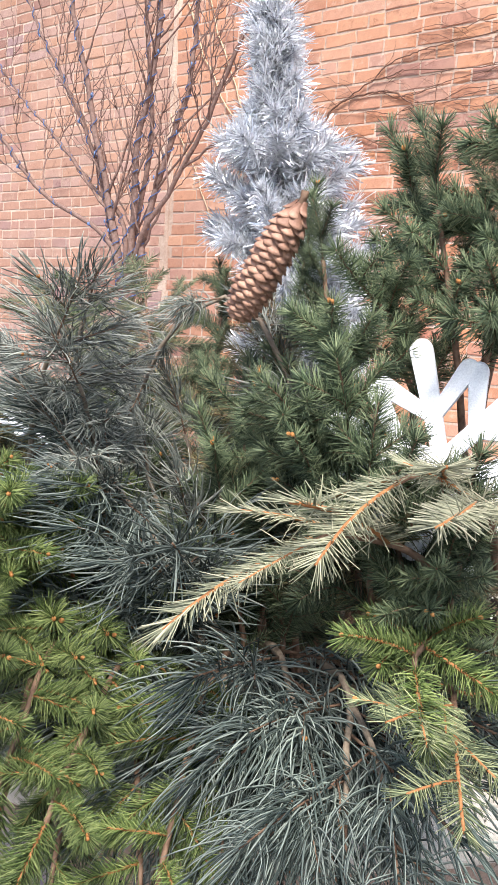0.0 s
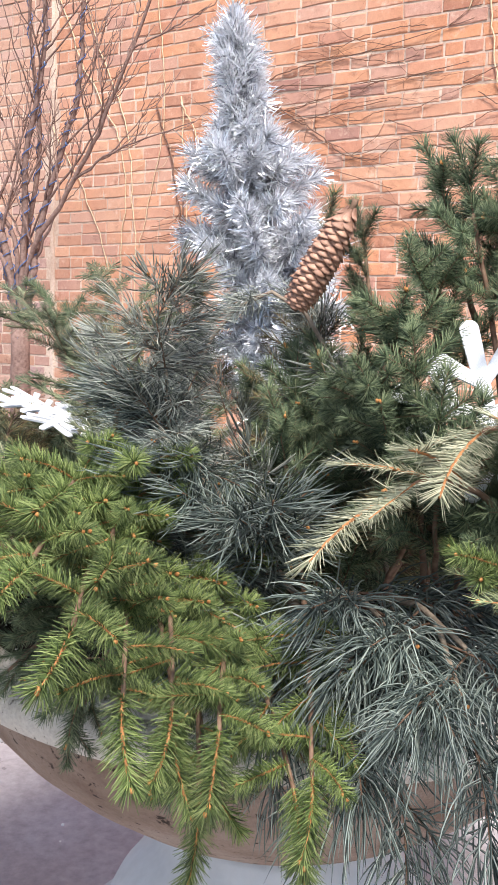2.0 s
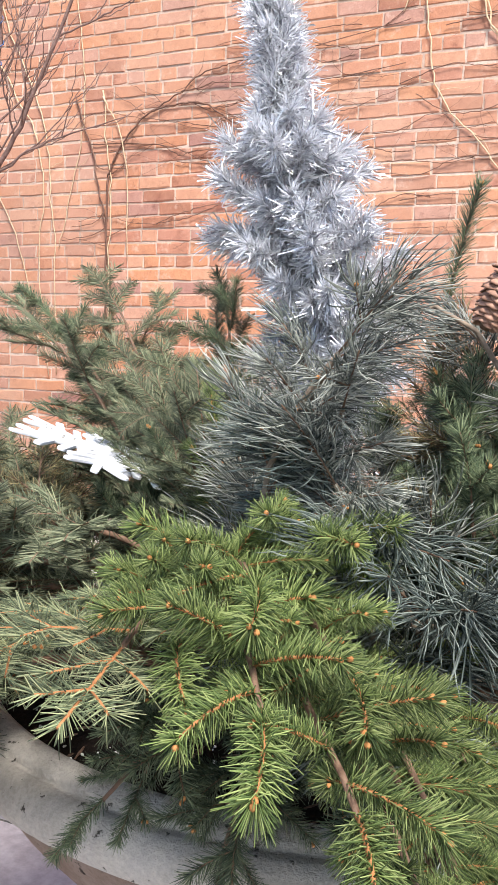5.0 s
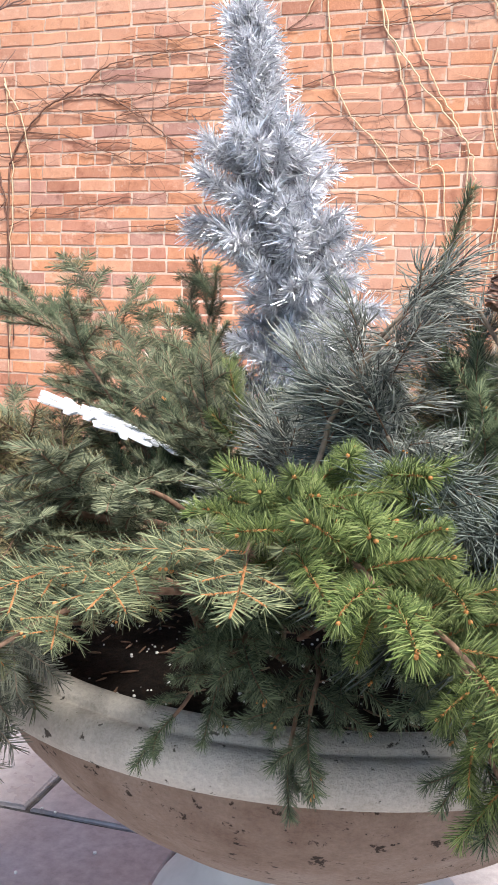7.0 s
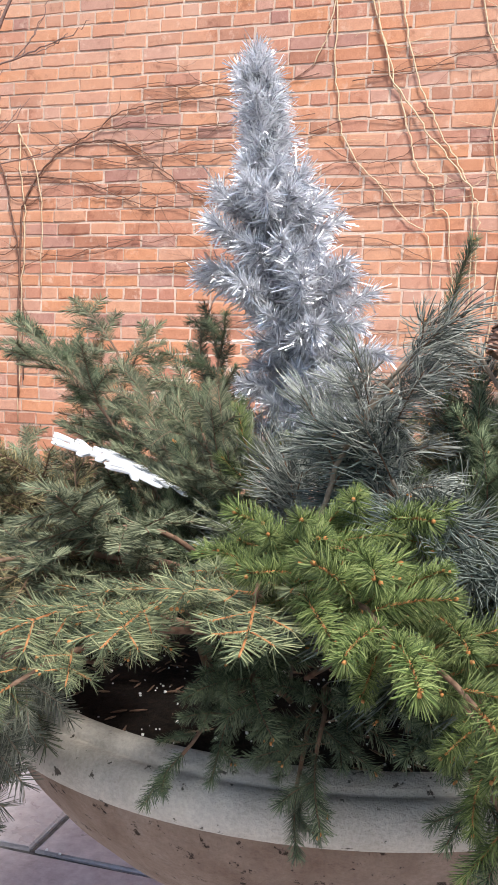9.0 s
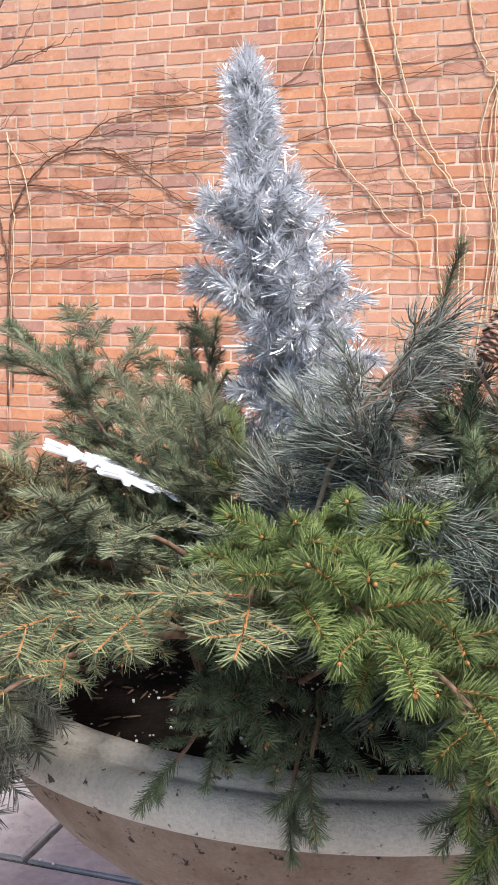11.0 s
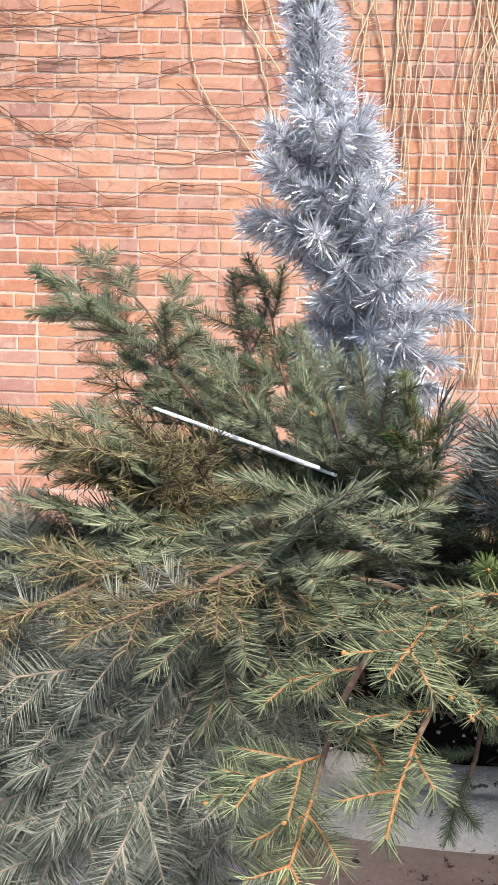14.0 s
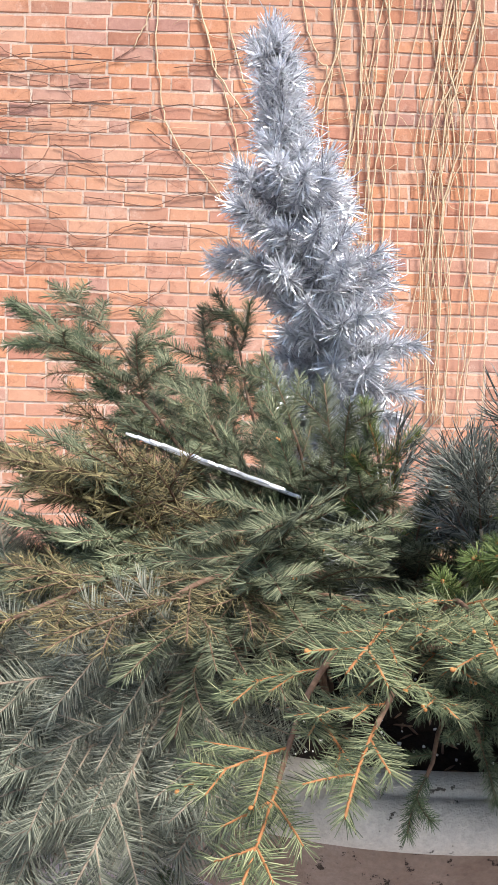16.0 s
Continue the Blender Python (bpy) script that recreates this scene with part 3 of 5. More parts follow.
part("bowl", smooth(mesh_from("bowl", *lathe([
    (0.0, 0.735), (0.16, 0.747), (0.29, 0.843), (0.372, 0.935), (0.395, 0.970), (0.412, 0.985), (0.4325, 0.980), (0.4328, 0.969), (0.4270, 0.946), (0.4070, 0.9080), (0.3740, 0.8680), (0.3290, 0.8260), (0.2740, 0.7840),
    (0.2110, 0.7440), (0.1600, 0.7190), (0.1330, 0.7010), (0.0, 0.7000)], 128))), m_bowl, planter, "brown-stained lower bowl with the shade below the rim in its colour")
m_foot, nt, b = material("pale_cast_stone", 0.8, 0, 0.3)
n1 = noise_tex(nt, 9, 6, 0.65)
r1 = ramp(nt, [(0.3, (0.46, 0.45, 0.44)), (0.7, (0.62, 0.61, 0.6))])
nt.links.new(n1.outputs["Fac"], r1.inputs["Fac"])
nt.links.new(r1.outputs["Color"], b.inputs["Base Color"])
bump(nt, b, n1.outputs["Fac"], 0.3, 0.004)
part("foot", smooth(mesh_from("foot", *lathe([(0.0, 0.6995), (0.133, 0.6995), (0.140, 0.688), (0.150, 0.670), (0.170, 0.645), (0.202, 0.618), (0.228, 0.585), (0.246, 0.548),
     (0.264, 0.512), (0.300, 0.470), (0.322, 0.462), (0.328, 0.445), (0.328, GROUND), (0.0, GROUND)], 64))), m_foot, planter, "flared pale stone foot")

m_soil, nt, b = material("dark_potting_soil", 0.95, 0, 0.15)
n1 = noise_tex(nt, 120, 6, 0.75)
r1 = ramp(nt, [(0.35, (0.006, 0.004, 0.003)), (0.6, (0.022, 0.014, 0.01)), (0.75, (0.055, 0.03, 0.02))])
nt.links.new(n1.outputs["Fac"], r1.inputs["Fac"])
nt.links.new(r1.outputs["Color"], b.inputs["Base Color"])
bump(nt, b, n1.outputs["Fac"], 1.0, 0.02)
prof = [(0.001, 1.018), (0.1, 1.020), (0.2, 1.016), (0.32, 1.010), (0.408, 1.000)]
v, f = lathe(prof, 48)
v[:, 2] += np.array([noise.noise(Vector(p) * 22) * 0.008 for p in v])
soil = part("soil", smooth(mesh_from("soil", v, f)), m_soil, None, "dark crumbly potting soil filling the planter", "structure")
soil.location = POT

# ---------------------------------------------------------------- silver tinsel tree
m_tinsel, nt, b = material("silver_tinsel", 0.3, 0.75)
g = nt.nodes.new("ShaderNodeNewGeometry")
# few dark strips paint the shade between branches, the palest the glints
r1 = ramp(nt, [(0.0, (0.3, 0.31, 0.35)), (0.2, (0.7, 0.7, 0.73)), (0.5, (0.9, 0.9, 0.92)), (0.8, (0.95, 0.95, 0.98)), (1.0, (0.98, 0.98, 0.99))])
nt.links.new(g.outputs["Random Per Island"], r1.inputs["Fac"])
nt.links.new(r1.outputs["Color"], b.inputs["Base Color"])
m_wire, nt, b = material("grey_wire", 0.5, 0.6)
b.inputs["Base Color"].default_value = (0.1, 0.1, 0.11, 1)


def tinsel_branch(length, seed):
    """A wire along x wound with flat foil strips."""
    rng = np.random.default_rng(seed)
    n = int(length * 6200) + 70
    u = rng.uniform(0.0, 1, n) * length
    base = np.stack((u, 0 * u, 0.12 * u * u / length), 1)
    az = rng.uniform(0, 2 * np.pi, n)
    th = np.radians(rng.uniform(35, 80, n)) * (1 - 0.6 * np.clip(u / length - 0.75, 0, 1) / 0.25)
    way = np.stack((np.cos(th), np.sin(th) * np.cos(az), np.sin(th) * np.sin(az)), 1)
    le = rng.uniform(0.014, 0.029, n)
    side = unit(np.cross(way, rng.normal(0, 1, (n, 3))))
    bend = rng.normal(0, 0.27, (n, 3)) * le[:, None]
    w = 0.00078
    e1, e2 = base + way * (le * 0.55)[:, None] + bend * 0.3, base + way * le[:, None] + bend
    v = np.stack((base - side * w * 0.6, base + side * w * 0.6, e1 - side * w, e1 + side * w, e2 - side * w * 0.7, e2 + side * w * 0.7), 1).reshape(-1, 3)
    k = (np.arange(n) * 6)[:, None]
    f = np.concatenate((k + np.array((0, 1, 3, 2)), k + np.array((2, 3, 5, 4))))
    return mesh_from("tinsel_branch", v, f)


tinsel_tree = tagged(new("tinsel_tree"), "slim silver foil tinsel tree standing among the boughs", "ornamental tree")
# x, y, z and reach of the branches, up the trunk
TREE = np.array([(-0.68, 1.08, 1.00, 0.03), (-0.696, 1.10, 1.265, 0.050), (-0.699, 1.10, 1.350, 0.080), (-0.700, 1.10, 1.420, 0.088), (-0.708, 1.10, 1.463, 0.100), (-0.736, 1.10, 1.500, 0.116), (-0.746, 1.10, 1.546, 0.102),
                 (-0.758, 1.10, 1.600, 0.088), (-0.752, 1.10, 1.650, 0.050), (-0.774, 1.10, 1.684, 0.030), (-0.778, 1.10, 1.730, 0.032), (-0.778, 1.10, 1.780, 0.028), (-0.790, 1.10, 1.800, 0.012), (-0.795, 1.10, 1.824, 0.006)])
T0 = TREE[0, :3]
tinsel_tree.location = T0
part("trunk", smooth(mesh_from("trunk", *tube(TREE[:, :3] - T0, np.linspace(0.007, 0.002, len(TREE)), 8))), m_wire, tinsel_tree)
TINSEL = {}
rng = np.random.default_rng(8)
for i, z in enumerate(np.linspace(TREE[1, 2] - 0.02, TREE[-1, 2], 150)):
    x, y, reach = (float(np.interp(z, TREE[:, 2], TREE[:, c])) for c in (0, 1, 3))
    h = (z - TREE[1, 2]) / (TREE[-1, 2] - TREE[1, 2])
    az = i * 2.39996 + rng.normal(0, 0.25)
    reach *= rng.uniform(0.8, 1.05) * (1.02 + 0.75 * noise.noise(Vector((math.cos(az) * 1.5, math.sin(az) * 1.5, z * 13.0))))
    rise = 0.05 + 0.45 * h + rng.normal(0, 0.18)
    key = max(0.025, round(reach / 0.012) * 0.012), i % 3
    if key not in TINSEL:
        TINSEL[key] = tinsel_branch(key[0], int(key[0] * 1000) + key[1])
    ob = part("tinsel_branch", TINSEL[key], m_tinsel, tinsel_tree)
    ob.matrix_basis = basis(Vector((x, y, z)) - Vector(T0), Vector((math.cos(az), math.sin(az), rise)), Vector((0, 0, 1)))
for low, length, way in (((-0.690, 1.08, 1.37), 0.10, (1, -0.1, -0.25)), ((-0.690, 1.09, 1.42), 0.11, (1, -0.3, -0.1)), ((-0.690, 1.07, 1.33), 0.09, (0.8, -0.6, -0.2))):
    ob = part("tinsel_branch", tinsel_branch(length, int(length * 5000)), m_tinsel, tinsel_tree)
    ob.matrix_basis = basis(Vector(low) - Vector(T0), Vector(way), Vector((0, 0, 1)))
top = part("tinsel_branch", tinsel_branch(0.035, 77), m_tinsel, tinsel_tree)
top.matrix_basis = basis(Vector(TREE[-1, :3] - T0), Vector((-0.05, 0.02, 1)), Vector((1, 0, 0)))

# ---------------------------------------------------------------- pine cone
m_scale, nt, b = material("dry_cone_scale", 0.6, 0, 0.35)
tc = nt.nodes.new("ShaderNodeTexCoord")
sep = nt.nodes.new("ShaderNodeSeparateXYZ")
nt.links.new(tc.outputs["Object"], sep.inputs["Vector"])
r1 = ramp(nt, [(0.0, (0.2, 0.1, 0.066)), (0.45, (0.3, 0.16, 0.108)), (0.8, (0.43, 0.25, 0.178)), (0.93, (0.41, 0.232, 0.16)), (1.0, (0.28, 0.15, 0.1))])
mr = nt.nodes.new("ShaderNodeMapRange")
mr.inputs["From Min"].default_value, mr.inputs["From Max"].default_value = 0.004, 0.021
nt.links.new(sep.outputs["X"], mr.inputs["Value"])
nt.links.new(mr.outputs["Result"], r1.inputs["Fac"])
n1 = noise_tex(nt, 260, 5, 0.7)
r2 = ramp(nt, [(0.3, (0.72, 0.7, 0.68)), (0.7, (1.2, 1.2, 1.2))])
nt.links.new(n1.outputs["Fac"], r2.inputs["Fac"])
oi = nt.nodes.new("ShaderNodeObjectInfo")
r3 = ramp(nt, [(0.0, (0.75, 0.72, 0.7)), (1.0, (1.2, 1.2, 1.2))])
nt.links.new(oi.outputs["Random"], r3.inputs["Fac"])
nt.links.new(mixed(nt, "MULTIPLY", 1.0, mixed(nt, "MULTIPLY", 1.0, r1.outputs["Color"], r2.outputs["Color"]), r3.outputs["Color"]), b.inputs["Base Color"])
bump(nt, b, n1.outputs["Fac"], 0.4, 0.001)


def cone_scale():
    """A cupped woody scale along x with a rounded tip; z is its outer side."""
    n, m = 7, 7
    v = []
    for lay in (0.0011, -0.0011):
        for i in range(n):
            u = i / (n - 1)
            x = 0.021 * u
            half = 0.0088 * (0.5 + 0.5 * math.sin(min(u * 1.25, 1) * math.pi / 2)) * (max(0.0, 1 - ((u - 0.6) / 0.41) ** 3) ** 0.45 if u > 0.6 else 1)
            half = max(half, 0.0016)
            for j in range(m):
                s = j / (m - 1) * 2 - 1
                z = 0.0055 * u * u - 0.0035 * s * s * (half / 0.0088) + lay * (1 - 0.45 * u) * (1 - 0.6 * s * s)
                v.append((x, s * half, z))
    f = []
    o = n * m
    for i in range(n - 1):
        for j in range(m - 1):
            a = i * m + j
            f += [(a, a + m, a + m + 1, a + 1), (o + a, o + a + 1, o + a + m + 1, o + a + m)]
        f += [(i * m, o + i * m, o + (i + 1) * m, (i + 1) * m), (i * m + m - 1, (i + 1) * m + m - 1, o + (i + 1) * m + m - 1, o + i * m + m - 1)]
    for j in range(m - 1):
        a = (n - 1) * m + j
        f.append((a, o + a, o + a + 1, a + 1))
    return smooth(mesh_from("scale", v, f))


cone = tagged(new("pine_cone"), "large brown open pine cone hanging among spruce twigs", "pine cone")
C0, C1 = Vector((-0.3815, 0.635, 1.482)), Vector((-0.425, 0.622, 1.399))
cone.matrix_basis = basis(C0, C1 - C0, Vector((0, -1, 0.3)))
CLEN = (C1 - C0).length
part("core", smooth(mesh_from("core", *tube([(CLEN * u, 0, 0) for u in (0, 0.1, 0.3, 0.6, 0.85, 0.97)], (0.005, 0.0095, 0.0112, 0.0112, 0.008, 0.003), 10))), STEM["brown"], cone)
scale_mesh = cone_scale()
scale_mesh.materials.append(m_scale)
rng = np.random.default_rng(3)
for i in range(136):
    u = 0.01 + 0.93 * (i / 135) ** 0.94
    a = i * 2.39996
    w = float(np.interp(u, (0, 0.08, 0.3, 0.65, 0.85, 1), (0.5, 0.82, 1.0, 1.0, 0.82, 0.5)))
    flare = float(np.interp(u, (0, 0.3, 0.8, 1), (0.42, 0.30, 0.27, 0.15))) + rng.normal(0, 0.05)
    out = Vector((0, math.cos(a), math.sin(a)))
    ahead = Vector((1, 0, 0)) + out * flare * 0.8
    ob = part("scale", scale_mesh, None, cone)
    ob.matrix_basis = basis(Vector((CLEN * u - 0.010, 0, 0)) + out * 0.0072 * w, ahead, out) @ Matrix.Diagonal((0.8 * w + 0.1, w * rng.uniform(0.92, 1.05), w * 1.0, 1))
part("stalk", smooth(mesh_from("stalk", *tube([(-0.016, 0.0, 0.003), (-0.011, 0.001, 0.002), (-0.005, 0, 0), (0.004, 0, 0)], (0.003, 0.0028, 0.003, 0.004), 7))), STEM["brown"], cone)

# ---------------------------------------------------------------- creepers on the wall
M_TAN = wood_material("dry_tan_vine", (0.46, 0.33, 0.2), (0.72, 0.56, 0.38), 90)
M_DARKVINE = wood_material("dark_creeper_bark", (0.10, 0.05, 0.035), (0.22, 0.12, 0.085), 90)


def smooth_line(pts, n):
    """A smooth line through points, by Catmull-Rom."""
    p = np.array(pts, dtype=float)
    p = np.concatenate((2 * p[:1] - p[1:2], p, 2 * p[-1:] - p[-2:-1]))
    out = []
    for i in range(1, len(p) - 2):
        for u in np.linspace(0, 1, n, endpoint=False):
            a, b, c, d = p[i - 1:i + 3]
            out.append(0.5 * (2 * b + (c - a) * u + (2 * a - 5 * b + 4 * c - d) * u * u + (3 * b - a - 3 * c + d) * u ** 3))
    return np.array(out + [p[-2]])


vine_count = 0


def vine(points, r0, r1, mat, label, off=0.012, shoots=0, reach=0.15):
    """A woody stem on the wall through (x, z) points, with thin side shoots."""
    global vine_count
    vine_count += 1
    g = np.random.default_rng(300 + vine_count)
    line = smooth_line([(x, WALL_Y - off, z) for x, z in points], 7)
    line += np.stack((g.normal(0, 0.0035, len(line)) + np.cumsum(g.normal(0, 0.004, len(line))), g.normal(0, 0.0015, len(line)), g.normal(0, 0.002, len(line))), 1)
    thing = part("wall_vine", smooth(mesh_from("wall_vine", *tube(line, np.linspace(r0, r1, len(line)), 5))), mat, None, label)
    tagged(thing, category="vine", group="vines on the wall")
    for s in range(shoots):
        i = int(g.integers(1, len(line) - 1))
        a = g.uniform(-0.9, 0.9) + (math.pi if g.random() < 0.5 else 0)
        pts, q = [line[i]], line[i].copy()
        for k in range(6):
            a += g.normal(0, 0.3)
            q = q + np.array((math.cos(a), 0, math.sin(a) * 0.8)) * reach / 6 * g.uniform(0.6, 1.3)
            q[1] = WALL_Y - 0.007 - 0.003 * g.random()
            pts.append(q)
        part("shoot", smooth(mesh_from("shoot", *tube(pts, np.linspace(r1 * 0.7, r1 * 0.35, 7), 4))), mat, thing)
    return thing


TAN_WORDS = "bare tan vine stem climbing the brick wall"
DARK_WORDS = "dark leafless creeper spread over the brick wall"
vine([(-1.206, 3.944), (-1.305, 3.267), (-1.325, 3.098), (-1.403, 2.939)], 0.0042, 0.003, M_TAN, TAN_WORDS)
vine([(-1.309, 3.943), (-1.290, 3.267), (-1.258, 2.849), (-1.191, 2.571), (-1.005, 2.352), (-0.868, 2.189), (-0.762, 2.110), (-0.729, 1.856)], 0.0042, 0.0025, M_TAN, TAN_WORDS, shoots=4)
vine([(-1.222, 3.844), (-1.135, 3.247), (-1.025, 2.886), (-0.936, 2.666), (-0.863, 2.452), (-0.795, 2.343), (-0.778, 2.240), (-0.712, 2.154), (-0.679, 1.458)], 0.0044, 0.003, M_TAN, TAN_WORDS, shoots=3)
vine([(-1.181, 3.844), (-1.108, 3.248), (-1.026, 2.870), (-0.910, 2.664), (-0.746, 2.448), (-0.641, 2.315), (-0.588, 2.212), (-0.581, 1.983), (-0.629, 1.259)], 0.0044, 0.003, M_TAN, TAN_WORDS, off=0.02, shoots=3)
vine([(-1.018, 3.845), (-0.998, 3.238), (-0.948, 2.989), (-0.860, 2.741), (-0.750, 2.552), (-0.655, 2.367), (-0.638, 2.238), (-0.627, 1.657), (-0.650, 1.060)], 0.0044, 0.003, M_TAN, TAN_WORDS, off=0.014, shoots=4)
vine([(-0.650, 3.845), (-0.628, 3.205), (-0.557, 2.909), (-0.517, 2.828), (-0.533, 2.254), (-0.614, 1.160)], 0.0044, 0.003, M_TAN, TAN_WORDS, shoots=3)
vine([(-4.059, 3.725), (-3.812, 3.153), (-3.604, 2.752), (-3.470, 2.514), (-3.422, 2.226), (-3.456, 1.879), (-3.393, 1.201)], 0.0042, 0.003, M_TAN, TAN_WORDS, shoots=2)
vine([(-3.853, 3.740), (-3.657, 3.149), (-3.432, 2.702), (-3.340, 2.284), (-3.300, 1.908), (-3.290, 1.208)], 0.0042, 0.003, M_TAN, TAN_WORDS, shoots=2)
vine([(-3.025, 2.724), (-3.010, 2.318), (-3.005, 1.903), (-3.024, 1.129)], 0.004, 0.003, M_TAN, TAN_WORDS)
vine([(-3.024, 2.694), (-2.933, 2.533), (-2.872, 2.258), (-2.866, 1.833)], 0.0036, 0.0024, M_TAN, TAN_WORDS, off=0.018)
vine([(-3.240, 3.587), (-3.175, 2.988), (-3.148, 2.676), (-3.219, 2.278), (-3.327, 1.898)], 0.0036, 0.0024, M_TAN, TAN_WORDS, shoots=2)
vine([(-3.982, 2.655), (-3.745, 2.307), (-3.538, 1.849), (-3.391, 1.300)], 0.0036, 0.003, M_TAN, TAN_WORDS)
g = np.random.default_rng(41)
for i in range(34):
    x = float(g.choice((-0.44, -0.34, -0.24, -0.22, -0.15, -0.03, 0.03, 0.07, 0.11, 0.21, 0.31)) + g.normal(0, 0.03))
    lean = float(g.normal(0.06, 0.11))
    pts = [(x + lean + g.normal(0, 0.02), 4.4), (x + lean * 0.7 + g.normal(0, 0.02), 3.5), (x + lean * 0.3 + g.normal(0, 0.025), 3.0),
           (x + g.normal(0, 0.045), 2.6), (x + g.normal(0, 0.04), 2.2), (x + g.normal(0, 0.02), 1.7), (x, 1.2)]
    vine(pts, float(g.uniform(0.0025, 0.0055)), 0.0025, M_TAN, TAN_WORDS, off=float(g.uniform(0.008, 0.03)), shoots=int(g.integers(0, 4)))
vine([(-2.987, 1.254), (-2.984, 2.112), (-2.966, 2.326), (-2.856, 2.508), (-2.723, 2.594), (-2.588, 2.621), (-2.435, 2.609), (-2.265, 2.520), (-2.149, 2.458), (-1.984, 2.339), (-1.798, 2.294)], 0.006, 0.003, M_DARKVINE, DARK_WORDS, shoots=14, reach=0.3)
vine([(-2.723, 2.594), (-2.557, 2.673), (-2.441, 2.690), (-2.360, 2.710), (-2.163, 2.686), (-1.789, 2.670), (-1.427, 2.710)], 0.004, 0.002, M_DARKVINE, DARK_WORDS, shoots=14, reach=0.3)
vine([(-2.558, 2.679), (-2.462, 2.750), (-2.299, 2.787), (-2.139, 2.809), (-1.982, 2.815), (-1.797, 2.834), (-1.366, 2.899)], 0.0035, 0.002, M_DARKVINE, DARK_WORDS, shoots=10, reach=0.3)
vine([(-3.102, 2.452), (-2.816, 2.439), (-2.641, 2.412), (-2.433, 2.332), (-2.265, 2.271), (-2.137, 2.270), (-1.764, 2.152)], 0.0035, 0.002, M_DARKVINE, DARK_WORDS, shoots=12, reach=0.3)
vine([(-3.197, 2.706), (-3.104, 2.483), (-3.007, 2.174), (-2.972, 1.961), (-2.930, 1.354)], 0.005, 0.004, M_DARKVINE, DARK_WORDS, shoots=4, reach=0.3)
for i in range(30):
    x, z, way = float(g.uniform(-2.75, -1.1)), float(g.uniform(1.75, 2.95)), float(g.choice((-1, 1)))
    pts = [(x, z)]
    for k in range(5):
        pts.append((pts[-1][0] + way * float(g.uniform(0.1, 0.2)), pts[-1][1] + float(g.normal(0.0, 0.035))))
    vine(pts, 0.0024, 0.0013, M_DARKVINE, DARK_WORDS, shoots=5, reach=0.25)

# ---------------------------------------------------------------- bare tree with a string of lights
M_BARK = wood_material("grey_brown_tree_bark", (0.13, 0.075, 0.06), (0.28, 0.18, 0.15), 60)
M_CABLE, nt, b = material("blue_cable", 0.5)
b.inputs["Base Color"].default_value = (0.06, 0.11, 0.26, 1)
M_BULB, nt, b = material("clear_blue_bulb", 0.15, 0, 0.6)
b.inputs["Base Color"].default_value = (0.16, 0.25, 0.45, 1)
bare_tree = tagged(new("bare_tree"), "leafless many-stemmed young tree wound with blue light strings", "tree")
TREE = np.array((-3.439, 3.322, GROUND))
bare_tree.location = TREE
cables, g = [], np.random.default_rng(12)


def limb(points, r0, r1, depth=0, wrap=False):
    line = smooth_line(points, 6)
    line[1:] += g.normal(0, 0.0035, (len(line) - 1, 3))
    rad = np.linspace(r0, r1, len(line))
    part("trunk" if depth == 0 and r0 > 0.02 else "limb", smooth(mesh_from("limb", *tube(line - TREE, rad, 7 if r0 > 0.008 else 5))), M_BARK, bare_tree)
    if wrap:
        le = len(line)
        hel = []
        for k in range(le * 5):
            x = k / 5
            i = min(int(x), le - 2)
            p = line[i] + (line[i + 1] - line[i]) * (x - i)
            a = k * 0.9
            hel.append(p + np.array((math.cos(a), math.sin(a), 0.0)) * (rad[i] + 0.006))
        cables.append(hel)
    if depth < 2:
        for s in range(9 if depth == 0 else 4):
            u = g.uniform(0.25, 0.95)
            i = int(u * (len(line) - 1))
            tan = unit(line[min(i + 1, len(line) - 1)] - line[i - 1])
            side = unit(np.array((g.normal(), g.normal() * 0.6, 0.25)))
            le = (0.75 if depth == 0 else 0.36) * g.uniform(0.6, 1.2) * (1.1 - 0.5 * u)
            p0 = line[i]
            w = unit(tan * 0.75 + side * 0.6)
            p1 = p0 + w * le * 0.5
            p2 = p1 + unit(w + np.array((0, 0, 0.45))) * le * 0.5
            q = [p0, p1, p2]
            if max(p[1] for p in q) < WALL_Y - 0.03:
                limb(q, max(rad[i] * 0.45, 0.0028), 0.0015, depth + 1)


base = TREE + np.array((0, 0, 1.011))
part("trunk", smooth(mesh_from("trunk", *tube([(0, 0, -0.02), (0.01, 0, 0.3), (-0.01, 0.01, 0.8), (0, 0, 0.861), (0, 0, 1.081)], (0.07, 0.058, 0.05, 0.048, 0.05), 12))), M_BARK, bare_tree)


def stem(points, r0, r1, wrap=True):
    pts = [base + np.array((g.normal(0, 0.015), g.normal(0, 0.015), -0.12))] + [np.array((x, y, z)) for x, y, z in points]
    limb(pts, r0, r1, 0, wrap)


stem([(-3.503, 3.300, 1.743), (-3.579, 3.289, 2.025), (-3.733, 3.278, 2.518), (-3.885, 3.267, 3.061), (-3.984, 3.267, 3.695)], 0.024, 0.008)
stem([(-3.523, 3.278, 1.763), (-3.976, 3.190, 2.043), (-4.306, 3.135, 2.349), (-4.685, 3.080, 2.740), (-5.062, 3.025, 3.239)], 0.016, 0.005)
stem([(-3.481, 3.322, 1.872), (-3.847, 3.410, 2.115), (-4.272, 3.465, 2.435), (-4.698, 3.520, 2.735), (-5.080, 3.520, 3.103)], 0.014, 0.005)
stem([(-3.387, 3.300, 1.930), (-3.359, 3.278, 2.259), (-3.237, 3.267, 2.674), (-3.208, 3.256, 3.062), (-3.163, 3.245, 3.757)], 0.02, 0.007)
